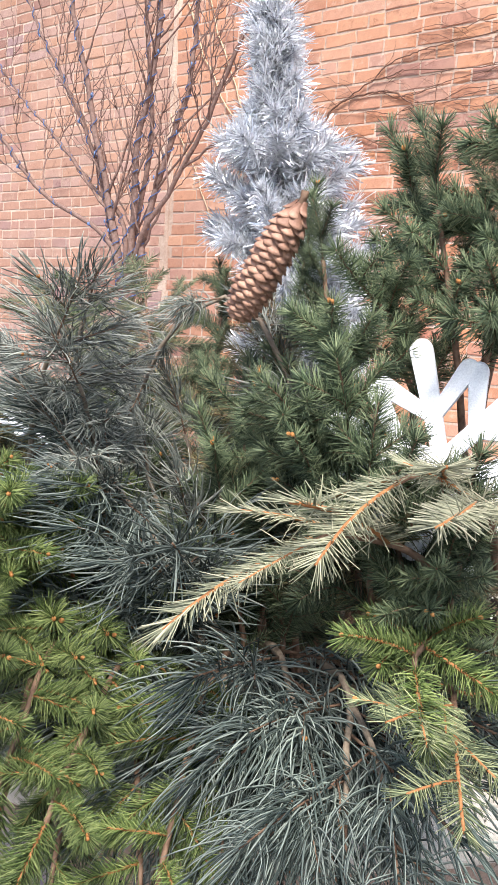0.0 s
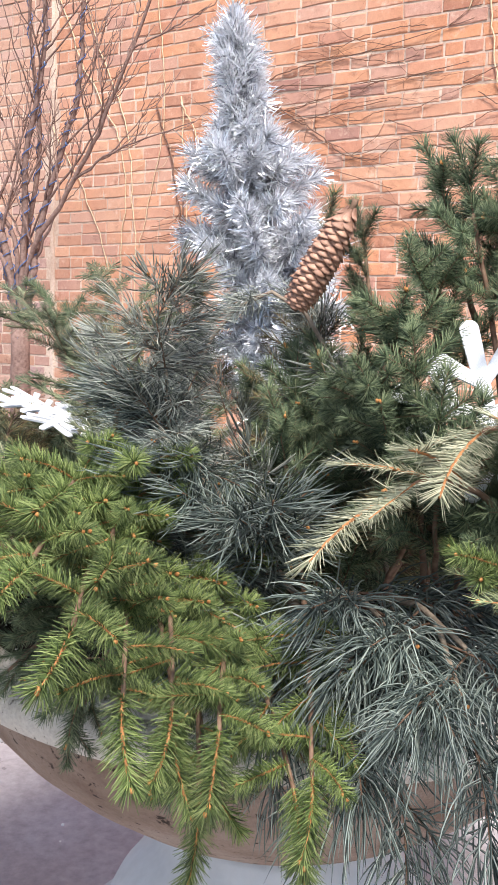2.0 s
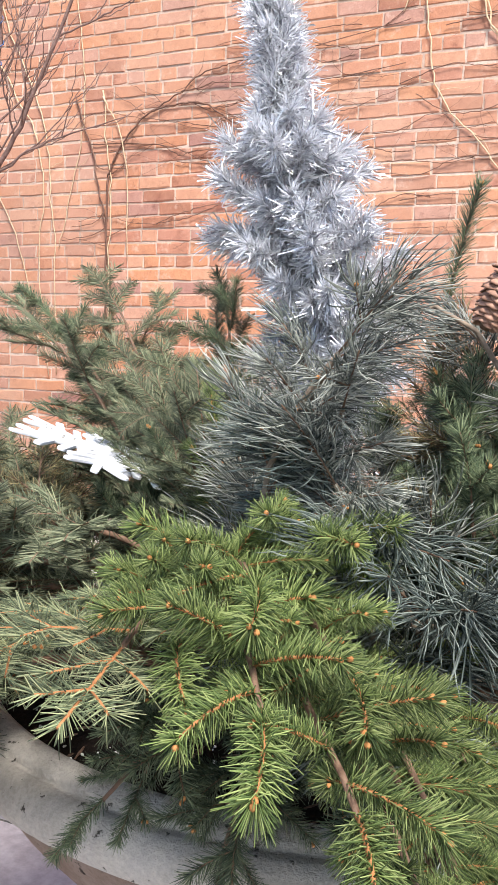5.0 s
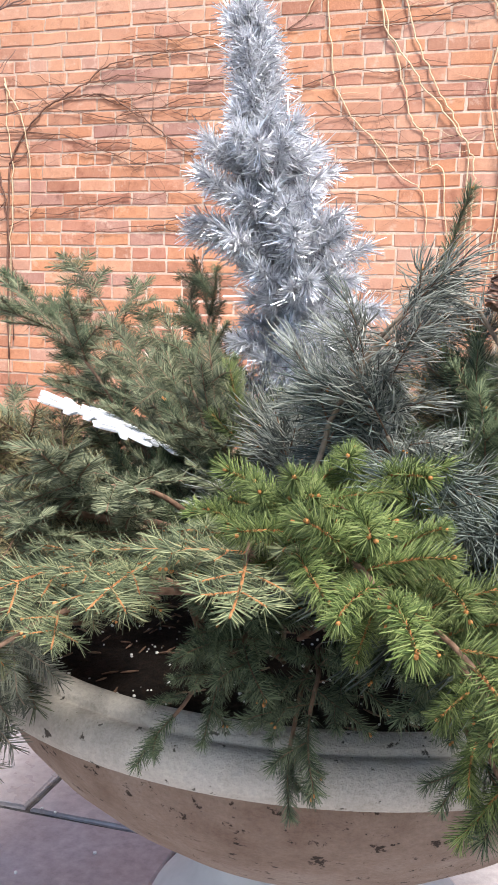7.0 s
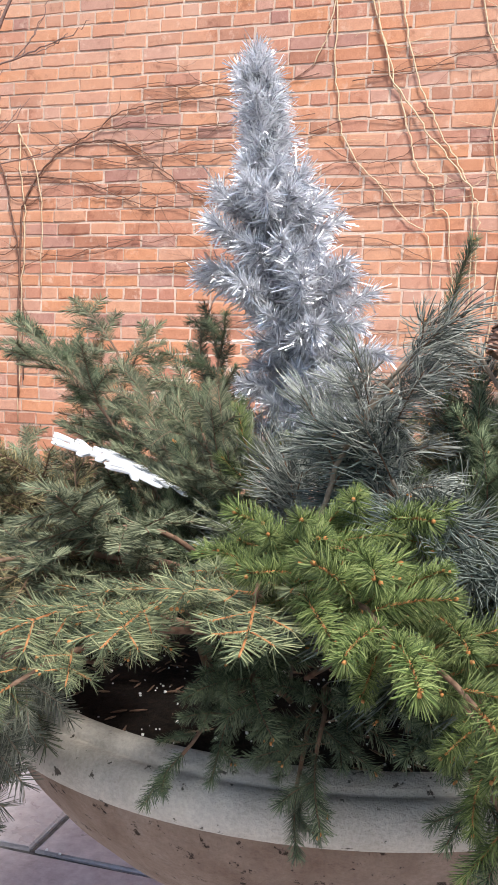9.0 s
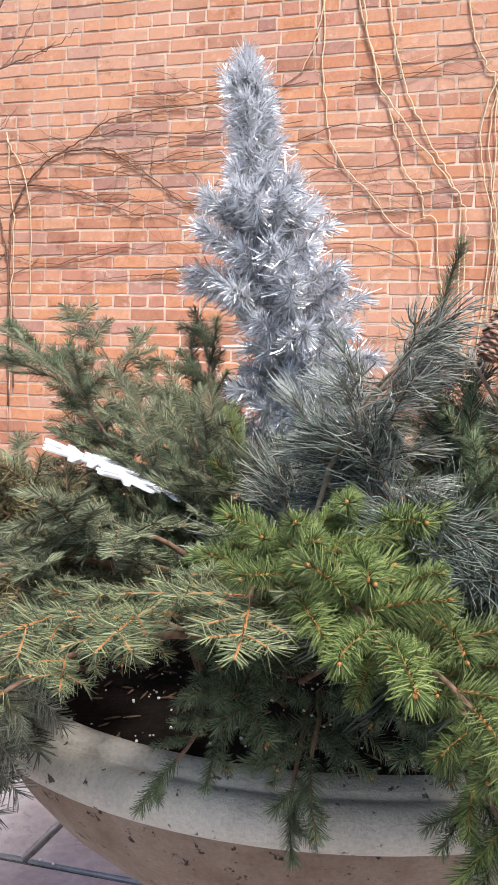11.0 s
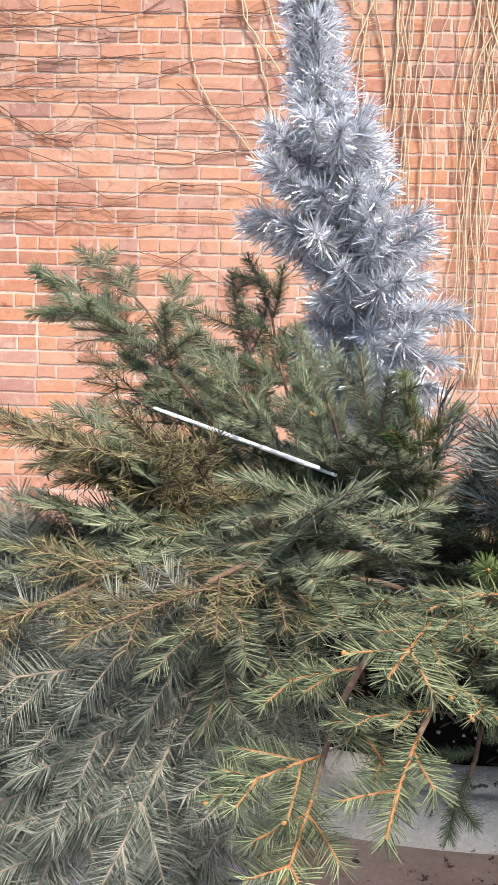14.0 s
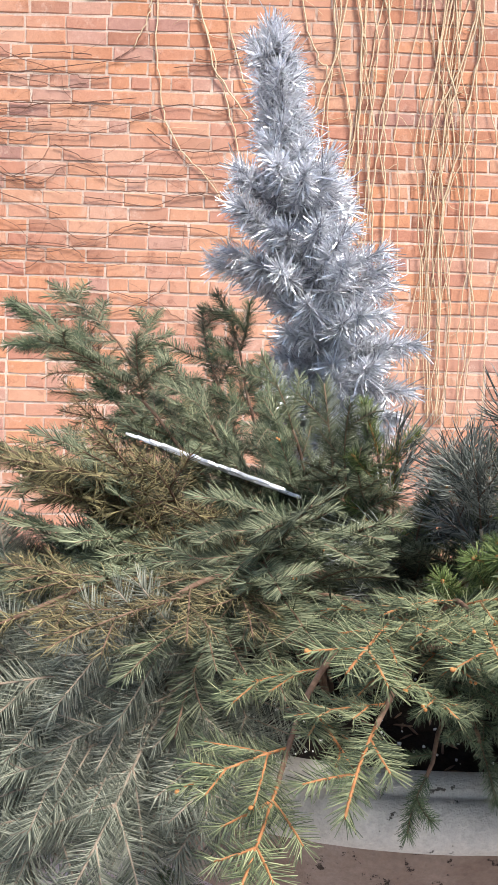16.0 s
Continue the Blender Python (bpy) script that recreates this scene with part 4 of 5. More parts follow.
stem([(-3.342, 3.300, 1.617), (-3.306, 3.322, 1.904), (-3.185, 3.355, 2.315), (-3.098, 3.366, 2.568), (-3.069, 3.366, 3.005), (-3.034, 3.355, 3.660)], 0.022, 0.007)
stem([(-3.349, 3.289, 1.746), (-3.049, 3.289, 2.133), (-2.828, 3.278, 2.456), (-2.572, 3.267, 2.930), (-2.350, 3.245, 3.422)], 0.016, 0.005, False)
stem([(-3.454, 3.355, 1.743), (-3.350, 3.366, 2.302), (-3.440, 3.388, 2.936), (-3.475, 3.410, 3.722)], 0.018, 0.006)
stem([(-3.566, 3.333, 1.746), (-3.762, 3.366, 2.223), (-4.112, 3.410, 2.688), (-4.461, 3.432, 3.154), (-4.659, 3.432, 3.535)], 0.014, 0.005)
limb([np.array(p) for p in ((-3.049, 3.289, 2.133), (-2.734, 3.267, 2.257), (-2.322, 3.245, 2.324))], 0.007, 0.002, 1)
limb([np.array(p) for p in ((-2.698, 3.273, 2.684), (-2.457, 3.256, 2.742), (-2.271, 3.245, 2.801))], 0.005, 0.002, 1)
light_string = tagged(new("light_string"), "blue cable light string wound round bare tree stems", "string lights")
light_string.location = TREE
bulb_v, bulb_f = blob((0, 0, 0), (0.005, 0.005, 0.010))
bulb_mesh = smooth(mesh_from("bulb", bulb_v, bulb_f))
for hel in cables:
    part("cable", mesh_from("cable", *tube(np.array(hel) - TREE, 0.003, 4)), M_CABLE, light_string)
    for k in range(6, len(hel), 17):
        ob = part("bulb", bulb_mesh, M_BULB, light_string)
        ob.location = Vector(hel[k] - TREE) + Vector((0, -0.01, 0.005))

# ---------------------------------------------------------------- snowflake ornaments
m_white, nt, b = material("white_glitter_paint", 0.5, 0, 0.5)
n1 = noise_tex(nt, 900, 2, 0.6)
r1 = ramp(nt, [(0.3, (0.7, 0.71, 0.75)), (0.7, (0.86, 0.87, 0.9))])
nt.links.new(n1.outputs["Fac"], r1.inputs["Fac"])
nt.links.new(r1.outputs["Color"], b.inputs["Base Color"])
bump(nt, b, n1.outputs["Fac"], 0.5, 0.001)


def lobe(p, q, w0, w1, thick, steps=8):
    """A flat rounded bar from p to q in the plane, w0 wide at p and w1 at q."""
    p, q = Vector(p), Vector(q)
    d = (q - p).normalized()
    a0 = math.atan2(d.y, d.x)
    ring = []
    for c, w, s in ((q, w1, -1), (p, w0, 1)):
        for i in range(steps + 1):
            a = a0 + (-math.pi / 2 + math.pi * i / steps) + (0 if s < 0 else math.pi)
            ring.append((c.x + math.cos(a) * w / 2, c.y + math.sin(a) * w / 2))
    n, h = len(ring), thick / 2
    mid = (p + q) / 2
    ins = [(mid.x + (x - mid.x) * 0.94, mid.y + (y - mid.y) * 0.94) for x, y in ring]
    v = [(x, y, h) for x, y in ins] + [(x, y, h * 0.6) for x, y in ring] + [(x, y, -h * 0.6) for x, y in ring] + [(x, y, -h) for x, y in ins]
    v += [(mid.x, mid.y, h), (mid.x, mid.y, -h)]
    f = []
    for i in range(n):
        j = (i + 1) % n
        f += [(4 * n, i, j), (4 * n + 1, 3 * n + j, 3 * n + i)]
        for k in range(3):
            f += [(k * n + i, (k + 1) * n + i, (k + 1) * n + j), (k * n + i, (k + 1) * n + j, k * n + j)]
    return np.array(v), np.array(f)


def snowflake(place, ahead, nrm, radius, label, wide=1.0):
    """A thick flat snowflake of six arms, each with a pair of rounded lobes."""
    thing = tagged(new("snowflake_ornament"), label, "ornament", "snowflakes in the planter")
    thing.matrix_basis = basis(Vector(place), Vector(ahead), Vector(nrm))
    w = 0.020 * wide * radius / 0.1
    for i in range(6):
        a = math.radians(60 * i)
        way = lambda r, off: (math.cos(a + off) * r, math.sin(a + off) * r, 0)
        arm = part("arm", mesh_from("arm", *lobe((0, 0, 0), way(radius, 0), w * 0.8, w * 1.25, 0.006)), m_white, thing)
        arm.location = (0, 0, 0.0003 * i)
        for s in (1, -1):
            bar = lobe(way(radius * 0.38, 0), way(radius * 0.84, math.radians(27 * s)), w * 0.7, w * 1.05, 0.0063 + 0.00015 * (1 + s))
            part("lobe", mesh_from("lobe", *bar), m_white, arm)
    return thing


def lace_snowflake(place, ahead, nrm, radius, label):
    """A thin openwork snowflake board, its six arms set with many slim lobes."""
    thing = tagged(new("snowflake_ornament"), label, "ornament", "snowflakes in the planter")
    thing.matrix_basis = basis(Vector(place), Vector(ahead), Vector(nrm))
    w = 0.0085 * radius / 0.1
    for i in range(6):
        a = math.radians(60 * i)
        way = lambda r, off: (math.cos(a + off) * r, math.sin(a + off) * r, 0)
        arm = part("arm", mesh_from("arm", *lobe((0, 0, 0), way(radius, 0), w * 1.2, w * 0.9, 0.0032)), m_white, thing)
        arm.location = (0, 0, 0.0002 * i)
        for s in (1, -1):
            for r0, r1, off in ((0.16, 0.40, 28), (0.36, 0.66, 25), (0.58, 0.88, 18)):
                bar = lobe(way(radius * r0, 0), way(radius * r1, math.radians(off * s)), w * 0.8, w * 1.0, 0.0034 + 0.00012 * (1 + s))
                part("lobe", mesh_from("lobe", *bar), m_white, arm)
    return thing


snowflake((-0.245, 0.626, 1.318), (0.61, 0.35, 0.71), (0.46, -0.80, 0.38), 0.074, "white rounded snowflake ornament half buried in spruce twigs", 0.85)
lace_snowflake((-0.838, 0.790, 1.268), (0.198, -0.013, -0.065), (0.33, 0.115, 0.935), 0.106, "white openwork snowflake ornament lying tilted on fir boughs")

# ---------------------------------------------------------------- boughs in the planter
# bright spruce over the front rim
bough("spruce", (-0.590, 0.666, 1.107), (-0.347, 0.344, 1.103), 0.07, 9, 0.85)
bough("spruce", (-0.528, 0.631, 1.138), (-0.282, 0.406, 1.038), 0.06, 8, 0.8)
bough("spruce", (-0.612, 0.631, 1.131), (-0.387, 0.283, 1.174), 0.05, 9, 0.9)
bough("spruce", (-0.613, 0.615, 1.153), (-0.419, 0.371, 1.204), 0.05, 8, 0.85)
bough("spruce", (-0.632, 0.619, 1.173), (-0.476, 0.375, 1.247), 0.04, 8, 0.9)
bough("spruce", (-0.634, 0.597, 1.155), (-0.508, 0.340, 1.216), 0.05, 7, 0.85)
bough("teal", (-0.614, 0.593, 1.136), (-0.549, 0.320, 1.193), 0.06, 4, 0.8, start=0.5, thick=0.0035)
bough("teal", (-0.655, 0.576, 1.138), (-0.648, 0.350, 1.175), 0.05, 4, 0.8, start=0.45)
bough("spruce", (-0.582, 0.635, 1.181), (-0.470, 0.440, 1.268), 0.03, 7, 0.85)
bough("dark", (-0.553, 0.604, 1.096), (-0.534, 0.455, 1.042), 0.03, 6, 0.75)
bough("dark", (-0.528, 0.607, 1.100), (-0.381, 0.436, 1.033), 0.05, 8, 0.85)
bough("dark", (-0.632, 0.628, 1.091), (-0.617, 0.474, 1.055), 0.03, 4, 0.6)
bough("spruce", (-0.503, 0.591, 1.109), (-0.364, 0.401, 1.007), 0.06, 7, 0.8)
# blue pine over the near side
bough("dry", (-0.567, 0.539, 1.203), (-0.438, 0.492, 1.398), 0.04, 5, 0.62, start=0.35, side=(-0.03, 0, 0.02), thick=0.0028)
bough("dry", (-0.481, 0.583, 1.180), (-0.503, 0.488, 1.345), 0.02, 3, 0.65, start=0.5)
bough("pine", (-0.457, 0.608, 1.184), (-0.541, 0.504, 1.278), 0.05, 4, 0.75, start=0.5)
bough("pine", (-0.413, 0.627, 1.146), (-0.487, 0.488, 1.252), 0.02, 5, 0.85)
bough("pine", (-0.452, 0.642, 1.118), (-0.515, 0.488, 1.180), 0.02, 5, 0.85)
bough("pine", (-0.475, 0.677, 1.097), (-0.361, 0.475, 1.103), 0.03, 4, 0.9, thick=0.0036)
bough("pine", (-0.431, 0.646, 1.132), (-0.279, 0.450, 1.060), 0.04, 4, 0.9, thick=0.0036)
bough("pine", (-0.393, 0.648, 1.145), (-0.222, 0.476, 1.103), 0.04, 4, 0.95, thick=0.0036)
bough("pine", (-0.371, 0.646, 1.126), (-0.235, 0.466, 1.009), 0.06, 4, 0.9, thick=0.0036)
bough("pine", (-0.353, 0.648, 1.148), (-0.143, 0.456, 1.100), 0.04, 4, 0.95, thick=0.0036)
# dark spruce standing up, pale fir and dry twigs beside the cone
bough("dark", (-0.280, 0.697, 1.106), (-0.217, 0.700, 1.642), 0.0, 8, 0.85, start=0.62, spread=62, up=(0.3, -0.5, 0.6))
bough("dark", (-0.283, 0.698, 1.397), (-0.328, 0.658, 1.529), 0.02, 4, 0.8, start=0.2)
bough("dark", (-0.299, 0.693, 1.355), (-0.303, 0.569, 1.415), 0.03, 3, 0.8, start=0.3, spread=38)
bough("dark", (-0.336, 0.678, 1.313), (-0.311, 0.558, 1.371), 0.03, 3, 0.8, start=0.3, spread=38)
bough("dark", (-0.296, 0.689, 1.314), (-0.336, 0.666, 1.439), 0.02, 4, 0.75, start=0.2)
bough("dark", (-0.250, 0.673, 1.361), (-0.160, 0.656, 1.479), 0.03, 6, 0.9, start=0.15)
bough("dark", (-0.248, 0.695, 1.463), (-0.154, 0.661, 1.525), 0.02, 5, 0.9, start=0.15)
bough("dark", (-0.343, 0.662, 1.272), (-0.328, 0.554, 1.332), 0.02, 4, 0.8, start=0.2, spread=38)
bough("dark", (-0.316, 0.695, 1.187), (-0.348, 0.606, 1.330), 0.02, 6, 0.85)
bough("upright", (-0.505, 0.80, 1.02), (-0.468, 0.768, 1.522), 0.0, 0, 0.8, side=(-0.02, 0, 0))
bough("dark", (-0.344, 0.686, 1.290), (-0.384, 0.656, 1.494), 0.0, 3, 0.6, start=0.5, spread=30)
bough("dark", (-0.353, 0.690, 1.143), (-0.235, 0.559, 1.280), 0.03, 8, 0.85)
bough("brown", (-0.353, 0.690, 1.143), (-0.223, 0.588, 1.257), 0.03, 9, 0.9)
bough("pale", (-0.221, 0.617, 1.234), (-0.310, 0.457, 1.218), 0.05, 3, 0.95, start=0.4, spread=35)
bough("pale", (-0.194, 0.621, 1.266), (-0.256, 0.494, 1.265), 0.05, 2, 0.85, start=0.5, spread=35)
bough("pale", (-0.202, 0.639, 1.243), (-0.180, 0.491, 1.271), 0.05, 3, 0.9, start=0.45, spread=38)
bough("spruce", (-0.255, 0.650, 1.155), (-0.175, 0.477, 1.200), 0.04, 5, 0.8)
bough("teal", (-0.235, 0.628, 1.148), (-0.138, 0.464, 1.173), 0.04, 4, 0.75)
bough("pine", (-0.312, 0.647, 1.130), (-0.180, 0.431, 1.069), 0.06, 4, 0.9, thick=0.0036)
# fir and spruce over the far-left rim
bough("fir", (-0.687, 0.698, 1.144), (-0.899, 0.459, 1.153), 0.03, 8, 0.95)
bough("grey", (-0.767, 0.684, 1.146), (-0.971, 0.432, 0.976), 0.09, 9, 1.05, start=0.6)
bough("grey", (-0.785, 0.722, 1.121), (-1.055, 0.526, 0.965), 0.09, 9, 1.05, start=0.6)
bough("grey", (-0.748, 0.680, 1.126), (-0.923, 0.407, 0.999), 0.08, 8, 1.0, start=0.6)
bough("fir", (-0.709, 0.667, 1.198), (-0.859, 0.479, 1.101), 0.07, 9, 0.95)
bough("fir", (-0.725, 0.722, 1.161), (-0.983, 0.547, 1.173), 0.03, 9, 1.0)
bough("teal", (-0.615, 0.573, 1.138), (-0.755, 0.293, 1.132), 0.04, 4, 0.75, start=0.5, thick=0.004)
bough("teal", (-0.673, 0.597, 1.135), (-0.807, 0.300, 1.077), 0.07, 4, 0.75, start=0.5, thick=0.0035)
bough("fir", (-0.730, 0.657, 1.108), (-0.930, 0.518, 1.006), 0.06, 6, 0.85)
bough("brown", (-0.748, 0.683, 1.146), (-0.936, 0.512, 1.157), 0.03, 8, 0.95)
# back boughs behind the ornament
bough("fir", (-0.792, 0.938, 1.115), (-1.094, 1.157, 1.492), 0.05, 9, 0.95, up=(0.1, -0.6, 1))
bough("dark", (-0.813, 0.922, 1.137), (-1.140, 1.046, 1.446), 0.05, 9, 0.9)
bough("brown", (-0.811, 0.959, 1.113), (-1.105, 1.147, 1.413), 0.03, 10, 0.95, up=(0, -1, 0.3))
bough("dark", (-0.752, 0.954, 1.113), (-0.845, 1.098, 1.488), 0.0, 8, 0.85, up=(0, -1, 0.3))
bough("fir", (-0.770, 0.975, 1.111), (-0.896, 1.167, 1.460), 0.02, 8, 0.9, up=(0, -1, 0.5))
bough("fir", (-0.776, 0.878, 1.122), (-1.088, 0.933, 1.439), 0.05, 9, 0.9)
bough("fir", (-0.738, 0.854, 1.105), (-0.929, 0.942, 1.377), 0.04, 9, 0.9)
bough("fir", (-0.681, 0.811, 1.110), (-0.726, 0.695, 1.330), 0.03, 4, 0.65, start=0.5)
bough("fir", (-0.699, 0.834, 1.127), (-0.793, 0.815, 1.386), 0.02, 5, 0.7, up=(0, -1, 0.5), start=0.5)
bough("spruce", (-0.643, 0.788, 1.112), (-0.685, 0.722, 1.337), 0.02, 5, 0.8, up=(0, -1, 0.5))
# centre, round the foot of the tinsel tree
bough("dark", (-0.563, 0.797, 1.071), (-0.504, 0.731, 1.257), 0.03, 8, 0.85)
bough("dark", (-0.539, 0.856, 1.065), (-0.444, 0.834, 1.309), 0.02, 8, 0.85)
bough("dry", (-0.497, 0.816, 1.125), (-0.446, 0.795, 1.334), 0.0, 5, 0.75)
bough("fir", (-0.585, 0.760, 1.075), (-0.591, 0.642, 1.230), 0.04, 8, 0.9)
bough("fir", (-0.623, 0.782, 1.073), (-0.649, 0.669, 1.247), 0.04, 8, 0.9)
bough("dark", (-0.498, 0.729, 1.073), (-0.378, 0.634, 1.210), 0.04, 8, 0.9)
bough("dark", (-0.536, 0.914, 1.059), (-0.358, 0.973, 1.238), 0.06, 8, 0.95)
bough("fir", (-0.814, 0.912, 1.058), (-1.064, 0.852, 1.207), 0.06, 9, 0.95)
# low boughs on the far-left side
bough("fir", (-0.773, 0.760, 1.116), (-1.128, 0.616, 1.166), 0.03, 10, 1.05)
bough("grey", (-0.805, 0.723, 1.121), (-1.070, 0.447, 0.955), 0.10, 9, 1.05, start=0.6)
bough("grey", (-0.824, 0.741, 1.099), (-1.132, 0.557, 1.012), 0.08, 9, 1.05, start=0.6)
bough("fir", (-0.804, 0.737, 1.079), (-1.070, 0.600, 1.077), 0.06, 10, 1.05)
bough("dry", (-0.781, 0.799, 1.112), (-1.063, 0.709, 1.164), 0.03, 5, 0.9)
bough("spruce", (-0.632, 0.630, 1.111), (-0.573, 0.425, 1.227), 0.04, 9, 0.85)
bough("dark", (-0.631, 0.646, 1.079), (-0.592, 0.469, 1.100), 0.03, 8, 0.85)
bough("dark", (-0.525, 0.663, 1.073), (-0.440, 0.474, 1.097), 0.03, 8, 0.85)
# understorey close to the soil
g = np.random.default_rng(77)
for i in range(28):
    a, r, z = i * 2.39996, float(g.uniform(0.26, 0.37)), float(g.uniform(1.06, 1.20))
    if math.sin(a) > 0.1:
        z += 0.06
    c, s = math.cos(a), math.sin(a)
    if -2.2 < math.atan2(s, c) < -1.2:
        continue
    bough("brown" if i % 3 == 0 else "dark" if i % 3 == 1 else "fir", (POT.x + c * 0.06, POT.y + s * 0.06, 1.0), (POT.x + c * r, POT.y + s * r, z), 0.03, 5, 0.95)
bough("spruce", (-0.594, 0.608, 1.114), (-0.358, 0.309, 1.121), 0.06, 8, 0.9)
bough("spruce", (-0.614, 0.594, 1.146), (-0.439, 0.297, 1.205), 0.05, 8, 0.9)
bough("spruce", (-0.574, 0.605, 1.104), (-0.345, 0.350, 1.085), 0.07, 8, 0.85)
bough("dark", (-0.800, 0.640, 1.080), (-0.905, 0.500, 0.905), 0.06, 6, 0.8, start=0.5)
bough("brown", (-0.783, 0.763, 1.136), (-1.142, 0.693, 1.297), 0.04, 10, 0.95)
bough("brown", (-0.765, 0.723, 1.141), (-1.046, 0.644, 1.278), 0.04, 9, 0.95)
bough("fir", (-0.800, 0.803, 1.131), (-1.116, 0.806, 1.274), 0.04, 9, 0.95)
bough("dry", (-0.525, 0.688, 1.111), (-0.581, 0.656, 1.344), 0.02, 3, 0.7, start=0.55)
bough("dry", (-0.589, 0.690, 1.144), (-0.625, 0.635, 1.307), 0.02, 3, 0.7, start=0.5)
bough("dry", (-0.580, 0.668, 1.126), (-0.608, 0.603, 1.295), 0.02, 3, 0.75, start=0.5)
bough("dark", (-0.566, 0.741, 1.097), (-0.588, 0.689, 1.285), 0.02, 7, 0.9)
bough("brown", (-0.765, 0.725, 1.161), (-1.040, 0.430, 1.148), 0.04, 4, 0.85, start=0.6, thick=0.0045)
bough("brown", (-0.727, 0.685, 1.175), (-0.922, 0.404, 1.170), 0.03, 4, 0.85, start=0.6, thick=0.0045)
bough("teal", (-0.636, 0.557, 1.150), (-0.746, 0.363, 1.184), 0.03, 3, 0.85, start=0.55, thick=0.004)
bough("dark", (-0.332, 0.640, 1.254), (-0.321, 0.545, 1.346), 0.02, 3, 0.75, start=0.3, spread=35)
bough("dark", (-0.320, 0.637, 1.235), (-0.305, 0.547, 1.313), 0.02, 4, 0.8, start=0.3, spread=40)
bough("dark", (-0.256, 0.743, 1.051), (-0.229, 0.756, 1.343), 0.0, 8, 0.95, spread=60)
bough("dark", (-0.345, 0.762, 1.042), (-0.325, 0.771, 1.303), 0.0, 8, 0.95, spread=60)
bough("fir", (-0.495, 0.763, 1.018), (-0.435, 0.751, 1.318), 0.0, 8, 0.85)
bough("brown", (-0.444, 0.799, 1.029), (-0.387, 0.807, 1.347), 0.0, 9, 0.9, spread=58)
bough("dark", (-0.521, 0.736, 1.014), (-0.483, 0.749, 1.274), 0.0, 7, 0.9)
bough("dark", (-0.485, 0.667, 1.043), (-0.434, 0.627, 1.290), 0.02, 7, 0.85)
bough("dark", (-0.447, 0.697, 1.050), (-0.405, 0.671, 1.303), 0.02, 7, 0.85)
bough("dark", (-0.425, 0.679, 1.056), (-0.382, 0.627, 1.330), 0.02, 7, 0.8)
bough("dry", (-0.461, 0.656, 1.072), (-0.453, 0.594, 1.281), 0.02, 4, 0.8)
bough("dark", (-0.424, 0.742, 1.049), (-0.464, 0.713, 1.366), 0.0, 7, 0.9, start=0.3)
bough("dark", (-0.405, 0.721, 1.053), (-0.425, 0.684, 1.378), 0.0, 7, 0.9, start=0.3)
bough("fir", (-0.470, 0.752, 1.038), (-0.507, 0.729, 1.328), 0.0, 7, 0.9, start=0.3)
bough("dark", (-0.468, 0.834, 1.029), (-0.527, 0.820, 1.306), 0.0, 7, 0.9, start=0.3)
bough("dark", (-0.424, 0.762, 1.047), (-0.481, 0.767, 1.331), 0.0, 5, 0.8, start=0.35)
bough("brown", (-0.384, 0.784, 1.048), (-0.433, 0.798, 1.366), 0.0, 5, 0.8, start=0.35)
bough("dry", (-0.338, 0.704, 1.080), (-0.551, 0.628, 1.284), 0.23, 4, 0.62, start=0.45, thick=0.0028)
bough("dry", (-0.473, 0.716, 1.083), (-0.544, 0.676, 1.355), 0.0, 3, 0.65, start=0.6, thick=0.0028)
bough("fir", (-0.713, 0.802, 1.021), (-0.780, 0.810, 1.350), 0.02, 6, 0.85, start=0.35)
bough("fir", (-0.686, 0.800, 1.021), (-0.729, 0.787, 1.356), 0.02, 6, 0.85, start=0.35)
bough("fir", (-0.664, 0.798, 1.021), (-0.686, 0.762, 1.338), 0.02, 6, 0.85, start=0.35)
bough("dry", (-0.650, 0.797, 1.021), (-0.657, 0.736, 1.306), 0.02, 3, 0.85, start=0.35)
bough("dark", (-0.707, 0.801, 1.021), (-0.771, 0.783, 1.297), 0.02, 6, 0.85, start=0.35)
bough("fir", (-0.675, 0.799, 1.021), (-0.711, 0.738, 1.295), 0.02, 6, 0.85, start=0.35)
bough("dry", (-0.632, 0.796, 1.021), (-0.624, 0.694, 1.302), 0.02, 3, 0.85, start=0.35)
bough("fir", (-0.735, 0.803, 1.020), (-0.822, 0.847, 1.307), 0.02, 6, 0.85, start=0.35)
bough("brown", (-0.784, 0.737, 1.089), (-1.044, 0.681, 1.261), 0.04, 9, 0.95)
bough("fir", (-0.784, 0.737, 1.089), (-1.036, 0.654, 1.207), 0.04, 9, 0.95)
bough("fir", (-0.784, 0.737, 1.089), (-1.019, 0.722, 1.289), 0.04, 9, 0.95)
bough("dark", (-0.407, 0.660, 1.070), (-0.427, 0.600, 1.330), 0.0, 7, 0.85, start=0.3)
bough("dark", (-0.377, 0.660, 1.072), (-0.394, 0.630, 1.360), 0.0, 7, 0.85, start=0.3)
bough("dark", (-0.296, 0.631, 1.175), (-0.294, 0.571, 1.384), 0.01, 5, 0.8, start=0.35)
bough("dark", (-0.285, 0.629, 1.155), (-0.270, 0.572, 1.349), 0.01, 5, 0.8, start=0.35)
bough("dark", (-0.265, 0.629, 1.156), (-0.251, 0.576, 1.332), 0.01, 5, 0.8, start=0.35)
bough("dark", (-0.245, 0.629, 1.158), (-0.207, 0.578, 1.301), 0.01, 5, 0.8, start=0.35)
bough("dark", (-0.235, 0.630, 1.158), (-0.199, 0.581, 1.328), 0.01, 6, 0.85, start=0.3)
bough("brown", (-0.425, 0.721, 1.052), (-0.483, 0.715, 1.410), 0.0, 7, 0.85, start=0.4)
